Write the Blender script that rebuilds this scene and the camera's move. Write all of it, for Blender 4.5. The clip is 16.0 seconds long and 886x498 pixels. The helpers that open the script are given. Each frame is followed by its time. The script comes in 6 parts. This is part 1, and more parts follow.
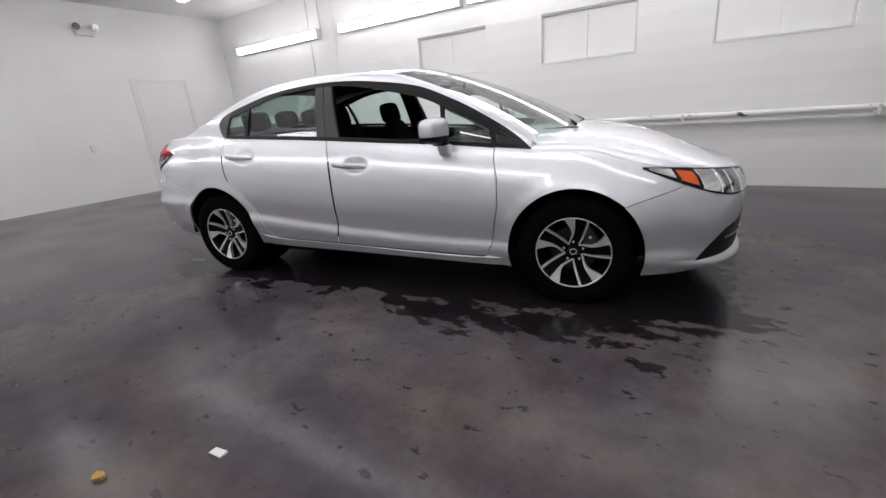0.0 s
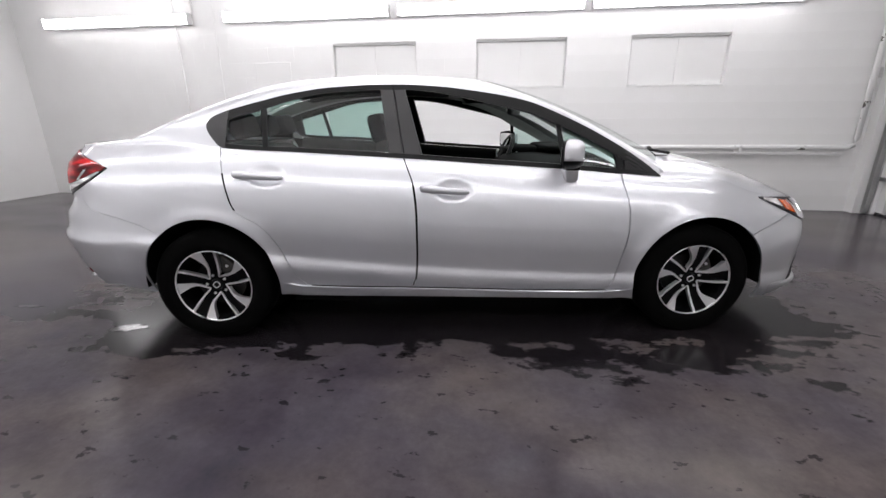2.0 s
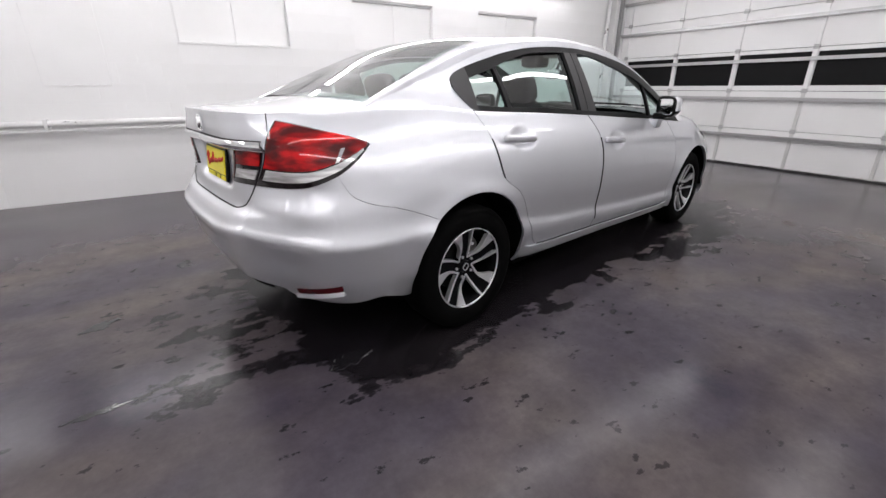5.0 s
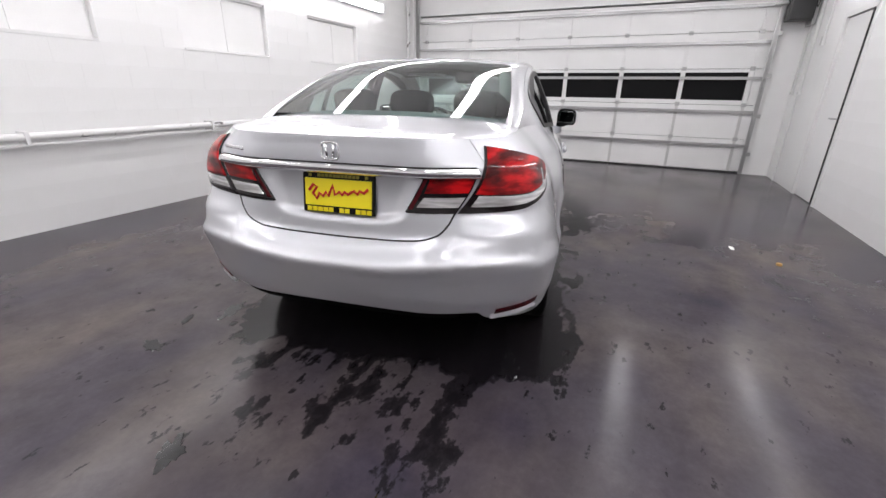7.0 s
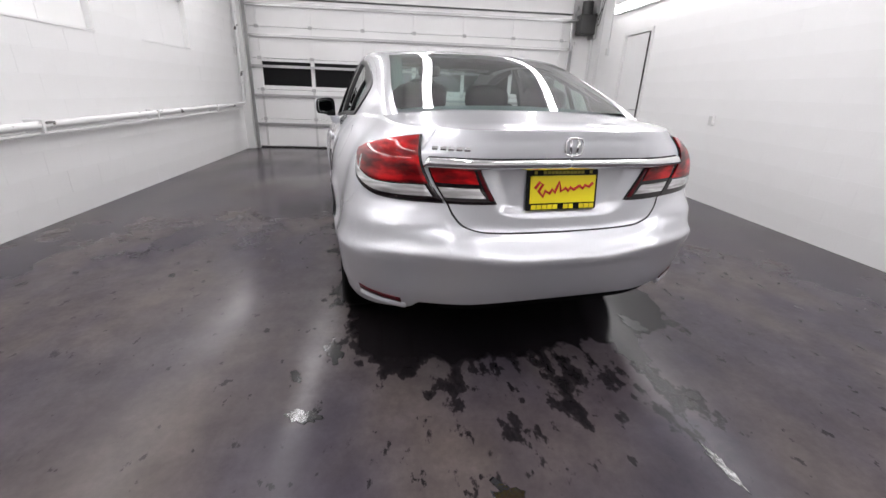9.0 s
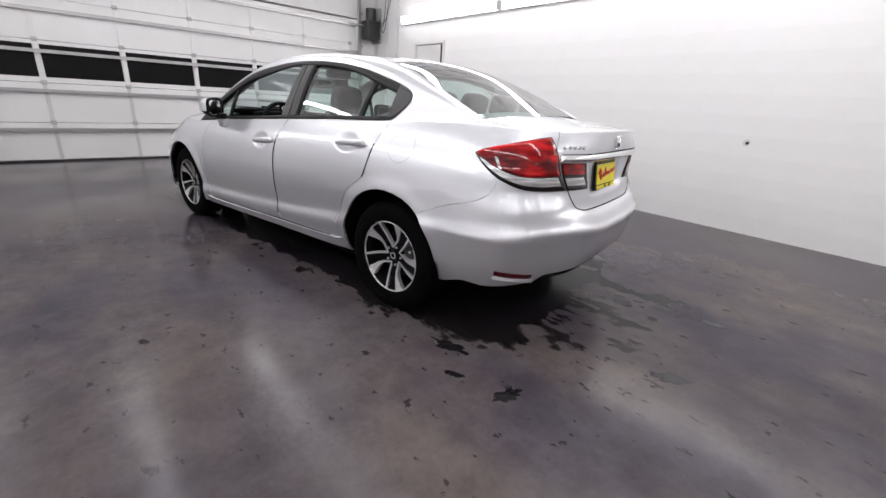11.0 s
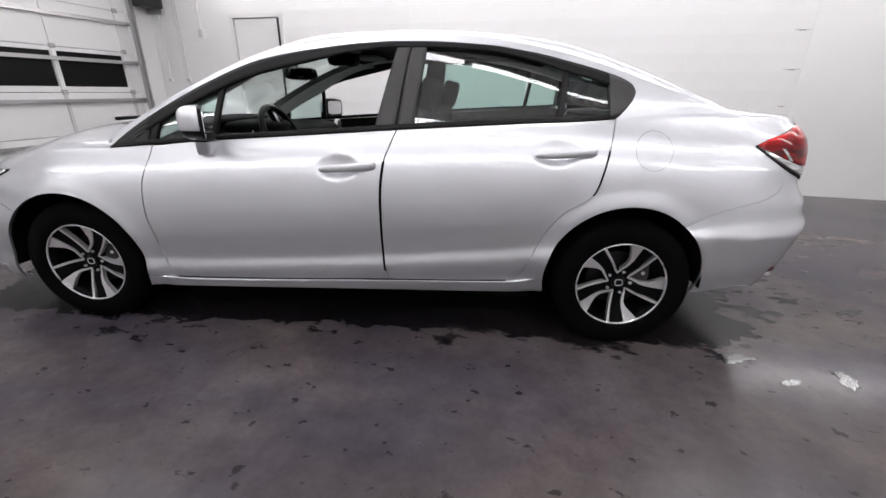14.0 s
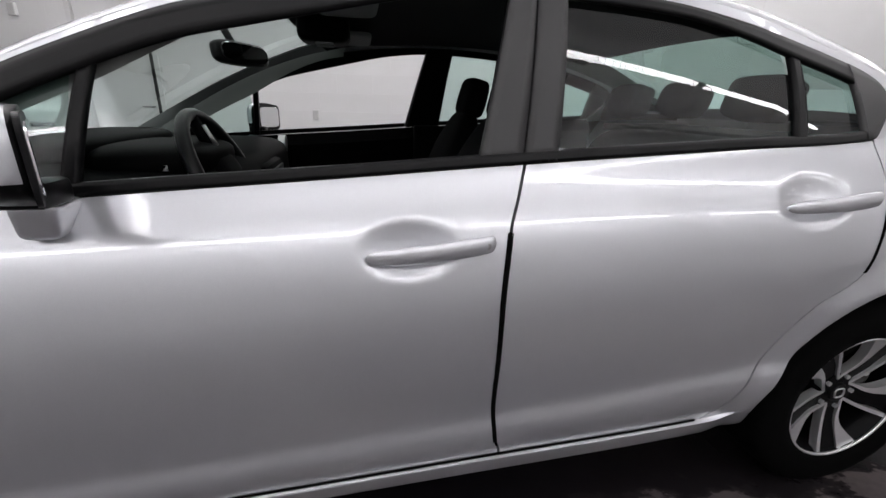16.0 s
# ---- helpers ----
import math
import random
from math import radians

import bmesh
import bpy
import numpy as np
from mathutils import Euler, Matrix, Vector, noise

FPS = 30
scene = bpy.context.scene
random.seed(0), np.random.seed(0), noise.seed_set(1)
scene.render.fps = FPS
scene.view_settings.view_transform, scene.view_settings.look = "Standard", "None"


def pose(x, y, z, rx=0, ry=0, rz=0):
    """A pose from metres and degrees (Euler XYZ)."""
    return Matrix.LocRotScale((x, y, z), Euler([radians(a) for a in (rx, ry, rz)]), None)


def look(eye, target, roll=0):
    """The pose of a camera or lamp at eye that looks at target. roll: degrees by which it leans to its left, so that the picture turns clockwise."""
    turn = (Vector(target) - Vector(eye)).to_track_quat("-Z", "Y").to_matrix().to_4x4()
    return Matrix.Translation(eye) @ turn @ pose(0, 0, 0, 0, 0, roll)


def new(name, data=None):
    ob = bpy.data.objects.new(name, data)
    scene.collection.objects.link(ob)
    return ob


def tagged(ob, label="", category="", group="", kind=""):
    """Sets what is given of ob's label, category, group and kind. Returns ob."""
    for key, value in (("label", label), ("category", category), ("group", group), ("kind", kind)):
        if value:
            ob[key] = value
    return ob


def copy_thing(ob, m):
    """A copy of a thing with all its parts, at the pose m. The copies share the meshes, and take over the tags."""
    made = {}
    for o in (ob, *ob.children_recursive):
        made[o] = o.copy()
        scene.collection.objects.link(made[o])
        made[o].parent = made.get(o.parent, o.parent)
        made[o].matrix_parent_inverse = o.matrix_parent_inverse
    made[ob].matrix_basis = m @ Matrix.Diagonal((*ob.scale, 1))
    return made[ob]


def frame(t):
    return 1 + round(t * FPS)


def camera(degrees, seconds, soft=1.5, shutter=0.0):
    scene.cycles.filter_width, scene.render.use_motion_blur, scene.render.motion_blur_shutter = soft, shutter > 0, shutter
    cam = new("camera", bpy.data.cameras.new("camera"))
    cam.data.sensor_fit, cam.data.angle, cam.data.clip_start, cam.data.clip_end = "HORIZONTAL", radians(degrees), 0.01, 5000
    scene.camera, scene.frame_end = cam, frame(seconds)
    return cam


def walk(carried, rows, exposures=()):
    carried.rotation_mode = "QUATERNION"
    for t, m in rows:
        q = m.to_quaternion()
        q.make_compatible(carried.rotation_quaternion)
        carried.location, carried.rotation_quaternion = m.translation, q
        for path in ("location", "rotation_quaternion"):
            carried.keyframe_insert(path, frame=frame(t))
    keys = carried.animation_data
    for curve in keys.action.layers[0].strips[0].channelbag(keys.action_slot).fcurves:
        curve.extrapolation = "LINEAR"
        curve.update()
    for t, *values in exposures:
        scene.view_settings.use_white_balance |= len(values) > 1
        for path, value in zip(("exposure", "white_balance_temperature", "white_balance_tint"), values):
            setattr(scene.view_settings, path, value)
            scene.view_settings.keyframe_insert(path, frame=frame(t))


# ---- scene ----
cam = camera(93.5, 16.0)
EXPOSURES = [(0, -0.36), (0.5, -0.24), (2, -0.13), (4, -0.06), (8, 0.02), (12.5, -0.03), (14.5, -0.16), (16, -0.5)]
PATH = [
    (0, (1.547, -3.137, 1.135), (0.790, -1.399, 0.499), -4.6),
    (0.5, (1.110, -3.197, 1.166), (0.638, -1.356, 0.544), -4.8),
    (1, (0.684, -3.124, 1.153), (0.353, -1.269, 0.483), -2.5),
    (1.5, (0.289, -3.048, 1.164), (0.102, -1.171, 0.500), 0.5),
    (2, (-0.133, -2.992, 1.179), (-0.084, -1.082, 0.590), -0.2),
    (2.5, (-0.545, -2.849, 1.158), (-0.361, -0.942, 0.582), 1.6),
    (3, (-0.978, -2.754, 1.156), (-0.500, -0.941, 0.461), 2.2),
    (3.5, (-1.401, -2.641, 1.160), (-0.789, -0.861, 0.486), 0.8),
    (4, (-1.834, -2.502, 1.185), (-1.094, -0.743, 0.585), 0.3),
    (4.2, (-2.030, -2.465, 1.143), (-1.185, -0.758, 0.533), 0.1),
    (6.3, (-3.327, -1.307, 1.205), (-1.673, -0.445, 0.483), 1.2),
    (6.5, (-3.404, -1.161, 1.229), (-1.694, -0.371, 0.557), 1.0),
    (7, (-3.634, -0.808, 1.216), (-1.823, -0.337, 0.511), 1.0),
    (7.5, (-3.727, -0.394, 1.18), (-1.876, -0.162, 0.457), 2.1),
    (8, (-3.737, 0.058, 1.216), (-1.855, 0.116, 0.542), 0.9),
    (8.5, (-3.758, 0.478, 1.224), (-1.909, 0.175, 0.525), 0.2),
    (9, (-3.625, 0.895, 1.186), (-1.827, 0.384, 0.475), 2.1),
    (9.2, (-3.565, 1.039, 1.179), (-1.795, 0.402, 0.5), 2.8),
    (11.3, (-2.733, 2.564, 1.156), (-1.705, 1.007, 0.435), 4.5),
    (11.5, (-2.578, 2.662, 1.153), (-1.628, 1.083, 0.377), 4.7),
    (12, (-2.224, 2.859, 1.172), (-1.433, 1.155, 0.486), 0.4),
    (12.5, (-1.845, 2.956, 1.184), (-1.238, 1.192, 0.462), 0.0),
    (13, (-1.438, 2.878, 1.189), (-0.920, 1.091, 0.458), 2.0),
    (13.5, (-1.004, 2.824, 1.175), (-0.720, 0.975, 0.469), 1.1),
    (14, (-0.634, 2.661, 1.155), (-0.496, 0.796, 0.446), 0.6),
    (14.5, (-0.331, 2.482, 1.167), (-0.319, 0.613, 0.455), 1.6),
    (15, (-0.055, 2.263, 1.169), (-0.285, 0.439, 0.380), 0.1),
    (15.5, (0.026, 1.937, 1.114), (-0.203, 0.088, 0.388), 0.7),
    (16, (0.063, 1.607, 1.105), (-0.311, -0.246, 0.452), 1.6),
]
walk(cam, [(t, look(eye, target, roll)) for t, eye, target, roll in PATH], EXPOSURES)
# ---- world and lights ----
world = bpy.data.worlds.new("world")
scene.world = world
world.use_nodes = True
world.node_tree.nodes["Background"].inputs[0].default_value = (0.02, 0.02, 0.022, 1)
world.node_tree.nodes["Background"].inputs[1].default_value = 0.2

# ---- materials ----
def material(name, color=(0.5, 0.5, 0.5), rough=0.5, metal=0.0, **extra):
    m = bpy.data.materials.new(name)
    m.use_nodes = True
    b = m.node_tree.nodes["Principled BSDF"]
    b.inputs["Base Color"].default_value = (*color, 1)
    b.inputs["Roughness"].default_value = rough
    b.inputs["Metallic"].default_value = metal
    for key, value in extra.items():
        b.inputs[key.replace("_", " ")].default_value = value
    return m


def node(m, kind, **values):
    n = m.node_tree.nodes.new(kind)
    for key, value in values.items():
        n.inputs[key.replace("_", " ")].default_value = value
    return n


def wire(m, a, out, b, inp):
    m.node_tree.links.new(a.outputs[out], b.inputs[inp])


def bsdf(m):
    return m.node_tree.nodes["Principled BSDF"]


def noisy(m, scale, detail=4.0, rough=0.55, stretch=(1, 1, 1)):
    """A noise node on object coordinates."""
    tc = node(m, "ShaderNodeTexCoord")
    mp = node(m, "ShaderNodeMapping")
    mp.inputs["Scale"].default_value = stretch
    wire(m, tc, "Object", mp, "Vector")
    n = node(m, "ShaderNodeTexNoise", Scale=scale, Detail=detail, Roughness=rough)
    wire(m, mp, "Vector", n, "Vector")
    return n


def ramp(m, src, out, stops):
    r = node(m, "ShaderNodeValToRGB")
    cr = r.color_ramp
    while len(cr.elements) < len(stops):
        cr.elements.new(0.5)
    for e, (pos, col) in zip(cr.elements, stops):
        e.position = pos
        e.color = (*col, 1) if len(col) == 3 else (col[0], col[0], col[0], 1)
    wire(m, src, out, r, "Fac")
    return r


def mix(m, fac, a, b):
    """Colour mix of two outputs by a factor output; each a (node, socket) pair or a colour."""
    n = m.node_tree.nodes.new("ShaderNodeMix")
    n.data_type = "RGBA"
    for sock, v in ((n.inputs[0], fac), (n.inputs[6], a), (n.inputs[7], b)):
        if isinstance(v, tuple) and hasattr(v[0], "outputs"):
            m.node_tree.links.new(v[0].outputs[v[1]], sock)
        elif isinstance(v, tuple):
            sock.default_value = (*v, 1)
        else:
            sock.default_value = v
    return n


def bump(m, src, out, strength, distance=0.01):
    bn = node(m, "ShaderNodeBump", Strength=strength, Distance=distance)
    wire(m, src, out, bn, "Height")
    wire(m, bn, "Normal", bsdf(m), "Normal")
    return bn


def painted_wall(name, tone):
    m = material(name, (tone, tone, tone * 0.995), 0.42)
    big = noisy(m, 0.9, 5)
    fine = noisy(m, 60, 3)
    r = ramp(m, big, "Fac", [(0.3, (tone * 0.93, tone * 0.93, tone * 0.92)), (0.62, (tone, tone, tone * 0.995))])
    wire(m, r, "Color", bsdf(m), "Base Color")
    bump(m, fine, "Fac", 0.25, 0.004)
    return m


M_WALL = painted_wall("white_block_paint", 0.80)
M_CEIL = painted_wall("ceiling_paint", 0.74)
M_DOORPAINT = painted_wall("door_paint", 0.78)
M_FRAME = painted_wall("trim_paint", 0.74)
M_STEEL = material("galvanized_steel", (0.45, 0.45, 0.45), 0.35, 0.9)
M_STILE = material("pale_galvanized_stile", (0.58, 0.58, 0.57), 0.5, 0.25)
M_DARKMETAL = material("dark_metal", (0.05, 0.05, 0.05), 0.45, 0.6)
M_BLACKPANE = material("night_pane", (0.003, 0.003, 0.0035), 0.35, 0.0, Specular_IOR_Level=0.15)
M_PIPEPAINT = painted_wall("pipe_paint", 0.72)


def flaking_material():
    m = material("flaking_pipe_paint", (0.72, 0.72, 0.72), 0.5)
    n = noisy(m, 7.0, 6, 0.65, (0.6, 1, 1))
    r = ramp(m, n, "Fac", [(0.615, (0.74, 0.74, 0.735)), (0.63, (0.05, 0.045, 0.04))])
    wire(m, r, "Color", bsdf(m), "Base Color")
    bump(m, n, "Fac", 0.3, 0.004)
    return m


M_FLAKING = flaking_material()
M_LAMP = material("lamp_housing", (0.8, 0.8, 0.8), 0.4)
M_TUBE = material("lamp_lens", (0.9, 0.9, 0.9), 0.4)
bsdf(M_TUBE).inputs["Emission Color"].default_value = (1.0, 0.972, 1.0, 1)
bsdf(M_TUBE).inputs["Emission Strength"].default_value = 16.3
M_RUBBER = material("rubber", (0.012, 0.012, 0.012), 0.75)
# near-black that puts the shade of gaps and holes into the colour
M_GAPSHADE = material("dark_gap", (0.02, 0.02, 0.02), 0.9)


def math_node(m, op, a, b=None, c=None, clamp=False):
    n = m.node_tree.nodes.new("ShaderNodeMath")
    n.operation, n.use_clamp = op, clamp
    for k, v in enumerate((a, b, c)):
        if v is None:
            continue
        if isinstance(v, tuple):
            m.node_tree.links.new(v[0].outputs[v[1]], n.inputs[k])
        else:
            n.inputs[k].default_value = v
    return (n, 0)


def floor_material():
    """Dark satin-painted concrete with faint brown and violet clouds, crisp damp patches where water ran off the car,
    and shade painted in below it.
    """
    m = material("painted_floor", (0.03, 0.03, 0.034), 0.3, 0.0, Specular_IOR_Level=0.175)
    big = noisy(m, 0.55, 5, 0.55)
    tint = noisy(m, 0.9, 3, 0.5, (1.0, 1.7, 1.0))
    mid = noisy(m, 6.0, 7, 0.62)
    fine = noisy(m, 34, 6, 0.7)
    base = ramp(m, big, "Fac", [(0.32, (0.036, 0.030, 0.044)), (0.50, (0.058, 0.050, 0.061)), (0.66, (0.086, 0.075, 0.079))])
    brown = ramp(m, tint, "Fac", [(0.42, (0, 0, 0)), (0.70, (0.75, 0.75, 0.75))])
    c0 = mix(m, (brown, "Color"), (base, "Color"), (0.110, 0.090, 0.079))
    wear = ramp(m, mid, "Fac", [(0.25, (0.72,)), (0.75, (1.24,))])
    grain = ramp(m, fine, "Fac", [(0.25, (0.88,)), (0.75, (1.12,))])

    def times(a, ao, b):
        n = m.node_tree.nodes.new("ShaderNodeMix")
        n.data_type, n.blend_type = "RGBA", "MULTIPLY"
        n.inputs[0].default_value = 1.0
        m.node_tree.links.new(a.outputs[ao], n.inputs[6])
        wire(m, b, "Color", n, 7)
        return n

    mul = times(times(c0, 2, wear), 2, grain)
    # the damp: distance from the drip lines beside and behind the car, broken up by noise
    tc = node(m, "ShaderNodeTexCoord")
    mp = node(m, "ShaderNodeMapping")
    mp.inputs["Rotation"].default_value = (0, 0, radians(-9.8))
    wire(m, tc, "Object", mp, "Vector")
    sep = node(m, "ShaderNodeSeparateXYZ")
    wire(m, mp, "Vector", sep, "Vector")

    def away(cx, cy, hx, hy):
        dx = math_node(m, "MAXIMUM", math_node(m, "SUBTRACT", math_node(m, "ABSOLUTE", math_node(m, "SUBTRACT", (sep, "X"), cx)), hx), 0.0)
        dy = math_node(m, "MAXIMUM", math_node(m, "SUBTRACT", math_node(m, "ABSOLUTE", math_node(m, "SUBTRACT", (sep, "Y"), cy)), hy), 0.0)
        return math_node(m, "SQRT", math_node(m, "ADD", math_node(m, "MULTIPLY", dx, dx), math_node(m, "MULTIPLY", dy, dy)))

    # runs on under the nose, to darken the floor shaded there
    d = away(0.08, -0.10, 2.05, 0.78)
    d = math_node(m, "MINIMUM", d, math_node(m, "ADD", away(-2.35, 0.0, 0.2, 0.5), 0.12))
    d = math_node(m, "MINIMUM", d, away(1.0, -1.1, 0.7, 0.05))
    wetn = noisy(m, 2.1, 6, 0.58, (0.8, 1.3, 1.0))
    blot = noisy(m, 8.5, 6, 0.6, (0.75, 1.25, 1.0))
    wide = math_node(m, "MULTIPLY", d, -0.42)
    level = math_node(m, "ADD", math_node(m, "ADD", math_node(m, "MULTIPLY", (wetn, "Fac"), 0.5), math_node(m, "MULTIPLY", (blot, "Fac"), 0.5)), wide)
    # the shade below the car, painted in as a solid dark patch
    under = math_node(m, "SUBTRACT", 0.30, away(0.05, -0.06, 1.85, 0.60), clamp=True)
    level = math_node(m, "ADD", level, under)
    wet_and_shade = ramp(m, level[0], level[1], [(0.460, (0, 0, 0)), (0.480, (0.85, 0.85, 0.85)), (0.53, (1, 1, 1))])
    speck = noisy(m, 15.0, 4, 0.55, (0.8, 1.2, 1.0))
    patchy = math_node(m, "ADD", math_node(m, "MULTIPLY", (speck, "Fac"), 0.55), math_node(m, "MULTIPLY", (blot, "Fac"), 0.45))
    spots = ramp(m, patchy[0], "Value", [(0.596, (0, 0, 0)), (0.622, (1, 1, 1))])
    near = math_node(m, "SUBTRACT", 1.0, math_node(m, "MULTIPLY", d, 0.30), clamp=True)
    # the damp and the painted shade share one mask from here
    damp = math_node(m, "MAXIMUM", (wet_and_shade, "Color"), math_node(m, "MULTIPLY", (spots, "Color"), near), clamp=True)
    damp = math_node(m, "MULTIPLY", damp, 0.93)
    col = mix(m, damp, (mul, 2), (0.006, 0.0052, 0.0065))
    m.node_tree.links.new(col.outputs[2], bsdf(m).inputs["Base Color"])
    gloss = noisy(m, 1.1, 1, 0.3, (1.0, 1.5, 1.0))
    rr = ramp(m, gloss, "Fac", [(0.30, (0.14,)), (0.70, (0.26,))])
    rough = mix(m, damp, (rr, "Color"), (0.20, 0.20, 0.20))
    m.node_tree.links.new(rough.outputs[2], bsdf(m).inputs["Roughness"])
    bump(m, fine, "Fac", 0.035, 0.003)
    return m


M_FLOOR = floor_material()

# ---- building helpers ----
ROOM = Matrix.Rotation(radians(-9.8), 4, "Z")


def finish(bm, smooth=True, sharp=0.55):
    for f in bm.faces:
        f.smooth = smooth
    if smooth:
        for e in bm.edges:
            if len(e.link_faces) == 2 and e.calc_face_angle(0) > sharp:
                e.smooth = False
    return bm


def mesh_of(name, bm, mat):
    me = bpy.data.meshes.new(name)
    bm.to_mesh(me)
    bm.free()
    for m in mat if isinstance(mat, (list, tuple)) else (mat,):
        me.materials.append(m)
    return me


def part(name, bm, mat, parent=None, label="", smooth=True):
    ob = new(name, mesh_of(name, finish(bm, smooth), mat))
    if parent is not None:
        ob.parent = parent
    if label:
        ob["label"] = label
    return ob


def box(bm, x0, x1, y0, y1, z0, z1, bev=0.0, m=None):
    r = bmesh.ops.create_cube(bm, size=1.0)
    vs = r["verts"]
    bmesh.ops.scale(bm, vec=(x1 - x0, y1 - y0, z1 - z0), verts=vs)
    bmesh.ops.translate(bm, vec=((x0 + x1) / 2, (y0 + y1) / 2, (z0 + z1) / 2), verts=vs)
    if m is not None:
        bmesh.ops.transform(bm, matrix=m, verts=vs)
    if bev:
        es = list({e for v in vs for e in v.link_edges})
        bmesh.ops.bevel(bm, geom=es, offset=bev, segments=2, affect="EDGES", profile=0.5)
    return bm


def boxed(*a, **k):
    return box(bmesh.new(), *a, **k)


def cyl(bm, p, q, r0, r1=None, seg=20, caps=True):
    p, q = Vector(p), Vector(q)
    d = q - p
    m = Matrix.Translation((p + q) / 2) @ d.to_track_quat("Z", "Y").to_matrix().to_4x4()
    bmesh.ops.create_cone(bm, cap_ends=caps, segments=seg, radius1=r0, radius2=r0 if r1 is None else r1, depth=d.length, matrix=m)
    return bm


def tube(bm, pts, r, seg=10, closed=False, flat=1.0):
    """A swept round bar through points."""
    pts = [Vector(p) for p in pts]
    n = len(pts)
    rings = []
    for i, p in enumerate(pts):
        a = pts[(i - 1) % n] if closed or i > 0 else p
        b = pts[(i + 1) % n] if closed or i < n - 1 else p
        t = (b - a).normalized()
        up = Vector((0, 0, 1)) if abs(t.z) < 0.9 else Vector((1, 0, 0))
        s = t.cross(up).normalized()
        w = s.cross(t)
        rings.append([bm.verts.new(p + r * (math.cos(k * 2 * math.pi / seg) * s + flat * math.sin(k * 2 * math.pi / seg) * w)) for k in range(seg)])
    for i in range(n if closed else n - 1):
        A, B = rings[i], rings[(i + 1) % n]
        for k in range(seg):
            bm.faces.new((A[k], A[(k + 1) % seg], B[(k + 1) % seg], B[k]))
    if not closed:
        bm.faces.new(rings[0][::-1])
        bm.faces.new(rings[-1])
    return bm


def in_room(ob, m=None):
    ob.matrix_world = ROOM @ (m or Matrix())
    return ob


def setting(name, bm, mat, label, category, smooth=False):
    ob = part(name, bm, mat, None, "", smooth)
    in_room(ob)
    return tagged(ob, label, category, kind="structure")


def thing(name, label, category, group=""):
    return tagged(new(name), label, category, group)


# ---- the room ----
U0, U1, V0, V1, CEIL = -7.3, 5.08, -3.42, 3.24, 3.3
WT = 0.2
bm = bmesh.new()
box(bm, U0 - WT, U1 + 0.6, V0 - WT, V1 + WT, -0.15, 0.0)
setting("floor", bm, M_FLOOR, "dark grey sealed concrete floor with damp patches and painted-in shade below the car", "floor")
setting("ceiling", boxed(U0 - WT, U1 + WT, V0 - WT, V1 + WT, CEIL, CEIL + 0.15), M_CEIL, "white painted flat ceiling", "ceiling")

# filled window openings in the wall: start, end along the wall
WINDOWS = ((-2.10, -0.90), (-0.065, 1.13), (1.935, 3.12))
WZ0, WZ1 = 1.61, 2.22


def wall_with_windows():
    bm = bmesh.new()
    y0, y1 = V1 + 0.0022, V1 + WT
    edges = [U0 - WT] + [e for w in WINDOWS for e in w] + [U1 + WT]
    for a, b in zip(edges[0::2], edges[1::2]):
        box(bm, a, b, y0, y1, 0, CEIL)
    for a, b in WINDOWS:
        box(bm, a, b, y0, y1, 0, WZ0)
        box(bm, a, b, y0, y1, WZ1, CEIL)
    return setting("wall_left", bm, M_WALL, "white painted concrete block wall with blocked windows", "wall")


wall_left = wall_with_windows()
bm = bmesh.new()
DU0, DU1, DZ = 2.83, 3.64, 2.14
box(bm, U0 - WT, DU0, V0 - WT, V0 - 0.0022, 0, CEIL)
box(bm, DU1, U1 + WT, V0 - WT, V0 - 0.0022, 0, CEIL)
box(bm, DU0, DU1, V0 - WT, V0 - 0.0022, DZ, CEIL)
wall_right = setting("wall_right", bm, M_WALL, "white painted concrete block wall", "wall")
setting("wall_back", boxed(U0 - WT, U0, V0, V1, 0, CEIL), M_WALL, "white painted rear wall", "wall")
bm = bmesh.new()
GV0, GV1, GZ = -3.02, 3.06, 2.64
box(bm, U1, U1 + WT, V0, GV0, 0, CEIL)
box(bm, U1, U1 + WT, GV1, V1, 0, CEIL)
box(bm, U1, U1 + WT, GV0, GV1, GZ, CEIL)
setting("wall_front", bm, M_WALL, "white painted wall round the garage door", "wall")

# blocked windows: two flat panels in a thin frame
for k, (a, b) in enumerate(WINDOWS):
    w = setting("window_%d" % (k + 1), boxed(a, b, V1 + 0.075, V1 + 0.11, WZ0, WZ1), M_FRAME, "blocked-up window painted over in white", "window")
    mid = (a + b) / 2
    for x0, x1 in ((a + 0.02, mid - 0.001), (mid + 0.001, b - 0.02)):
        part("panel", boxed(x0, x1, V1 + 0.062, V1 + 0.075, WZ0 + 0.02, WZ1 - 0.03, 0.003), M_WALL, w, smooth=False)
    part("window_frame", boxed(a, b, V1 + 0.03, V1 + 0.07, WZ1 - 0.025, WZ1, 0.003), M_FRAME, w, smooth=False)
    part("window_sill", boxed(a, b, V1 - 0.004, V1 + 0.07, WZ0 - 0.012, WZ0 + 0.012, 0.004), M_FRAME, w, smooth=False)

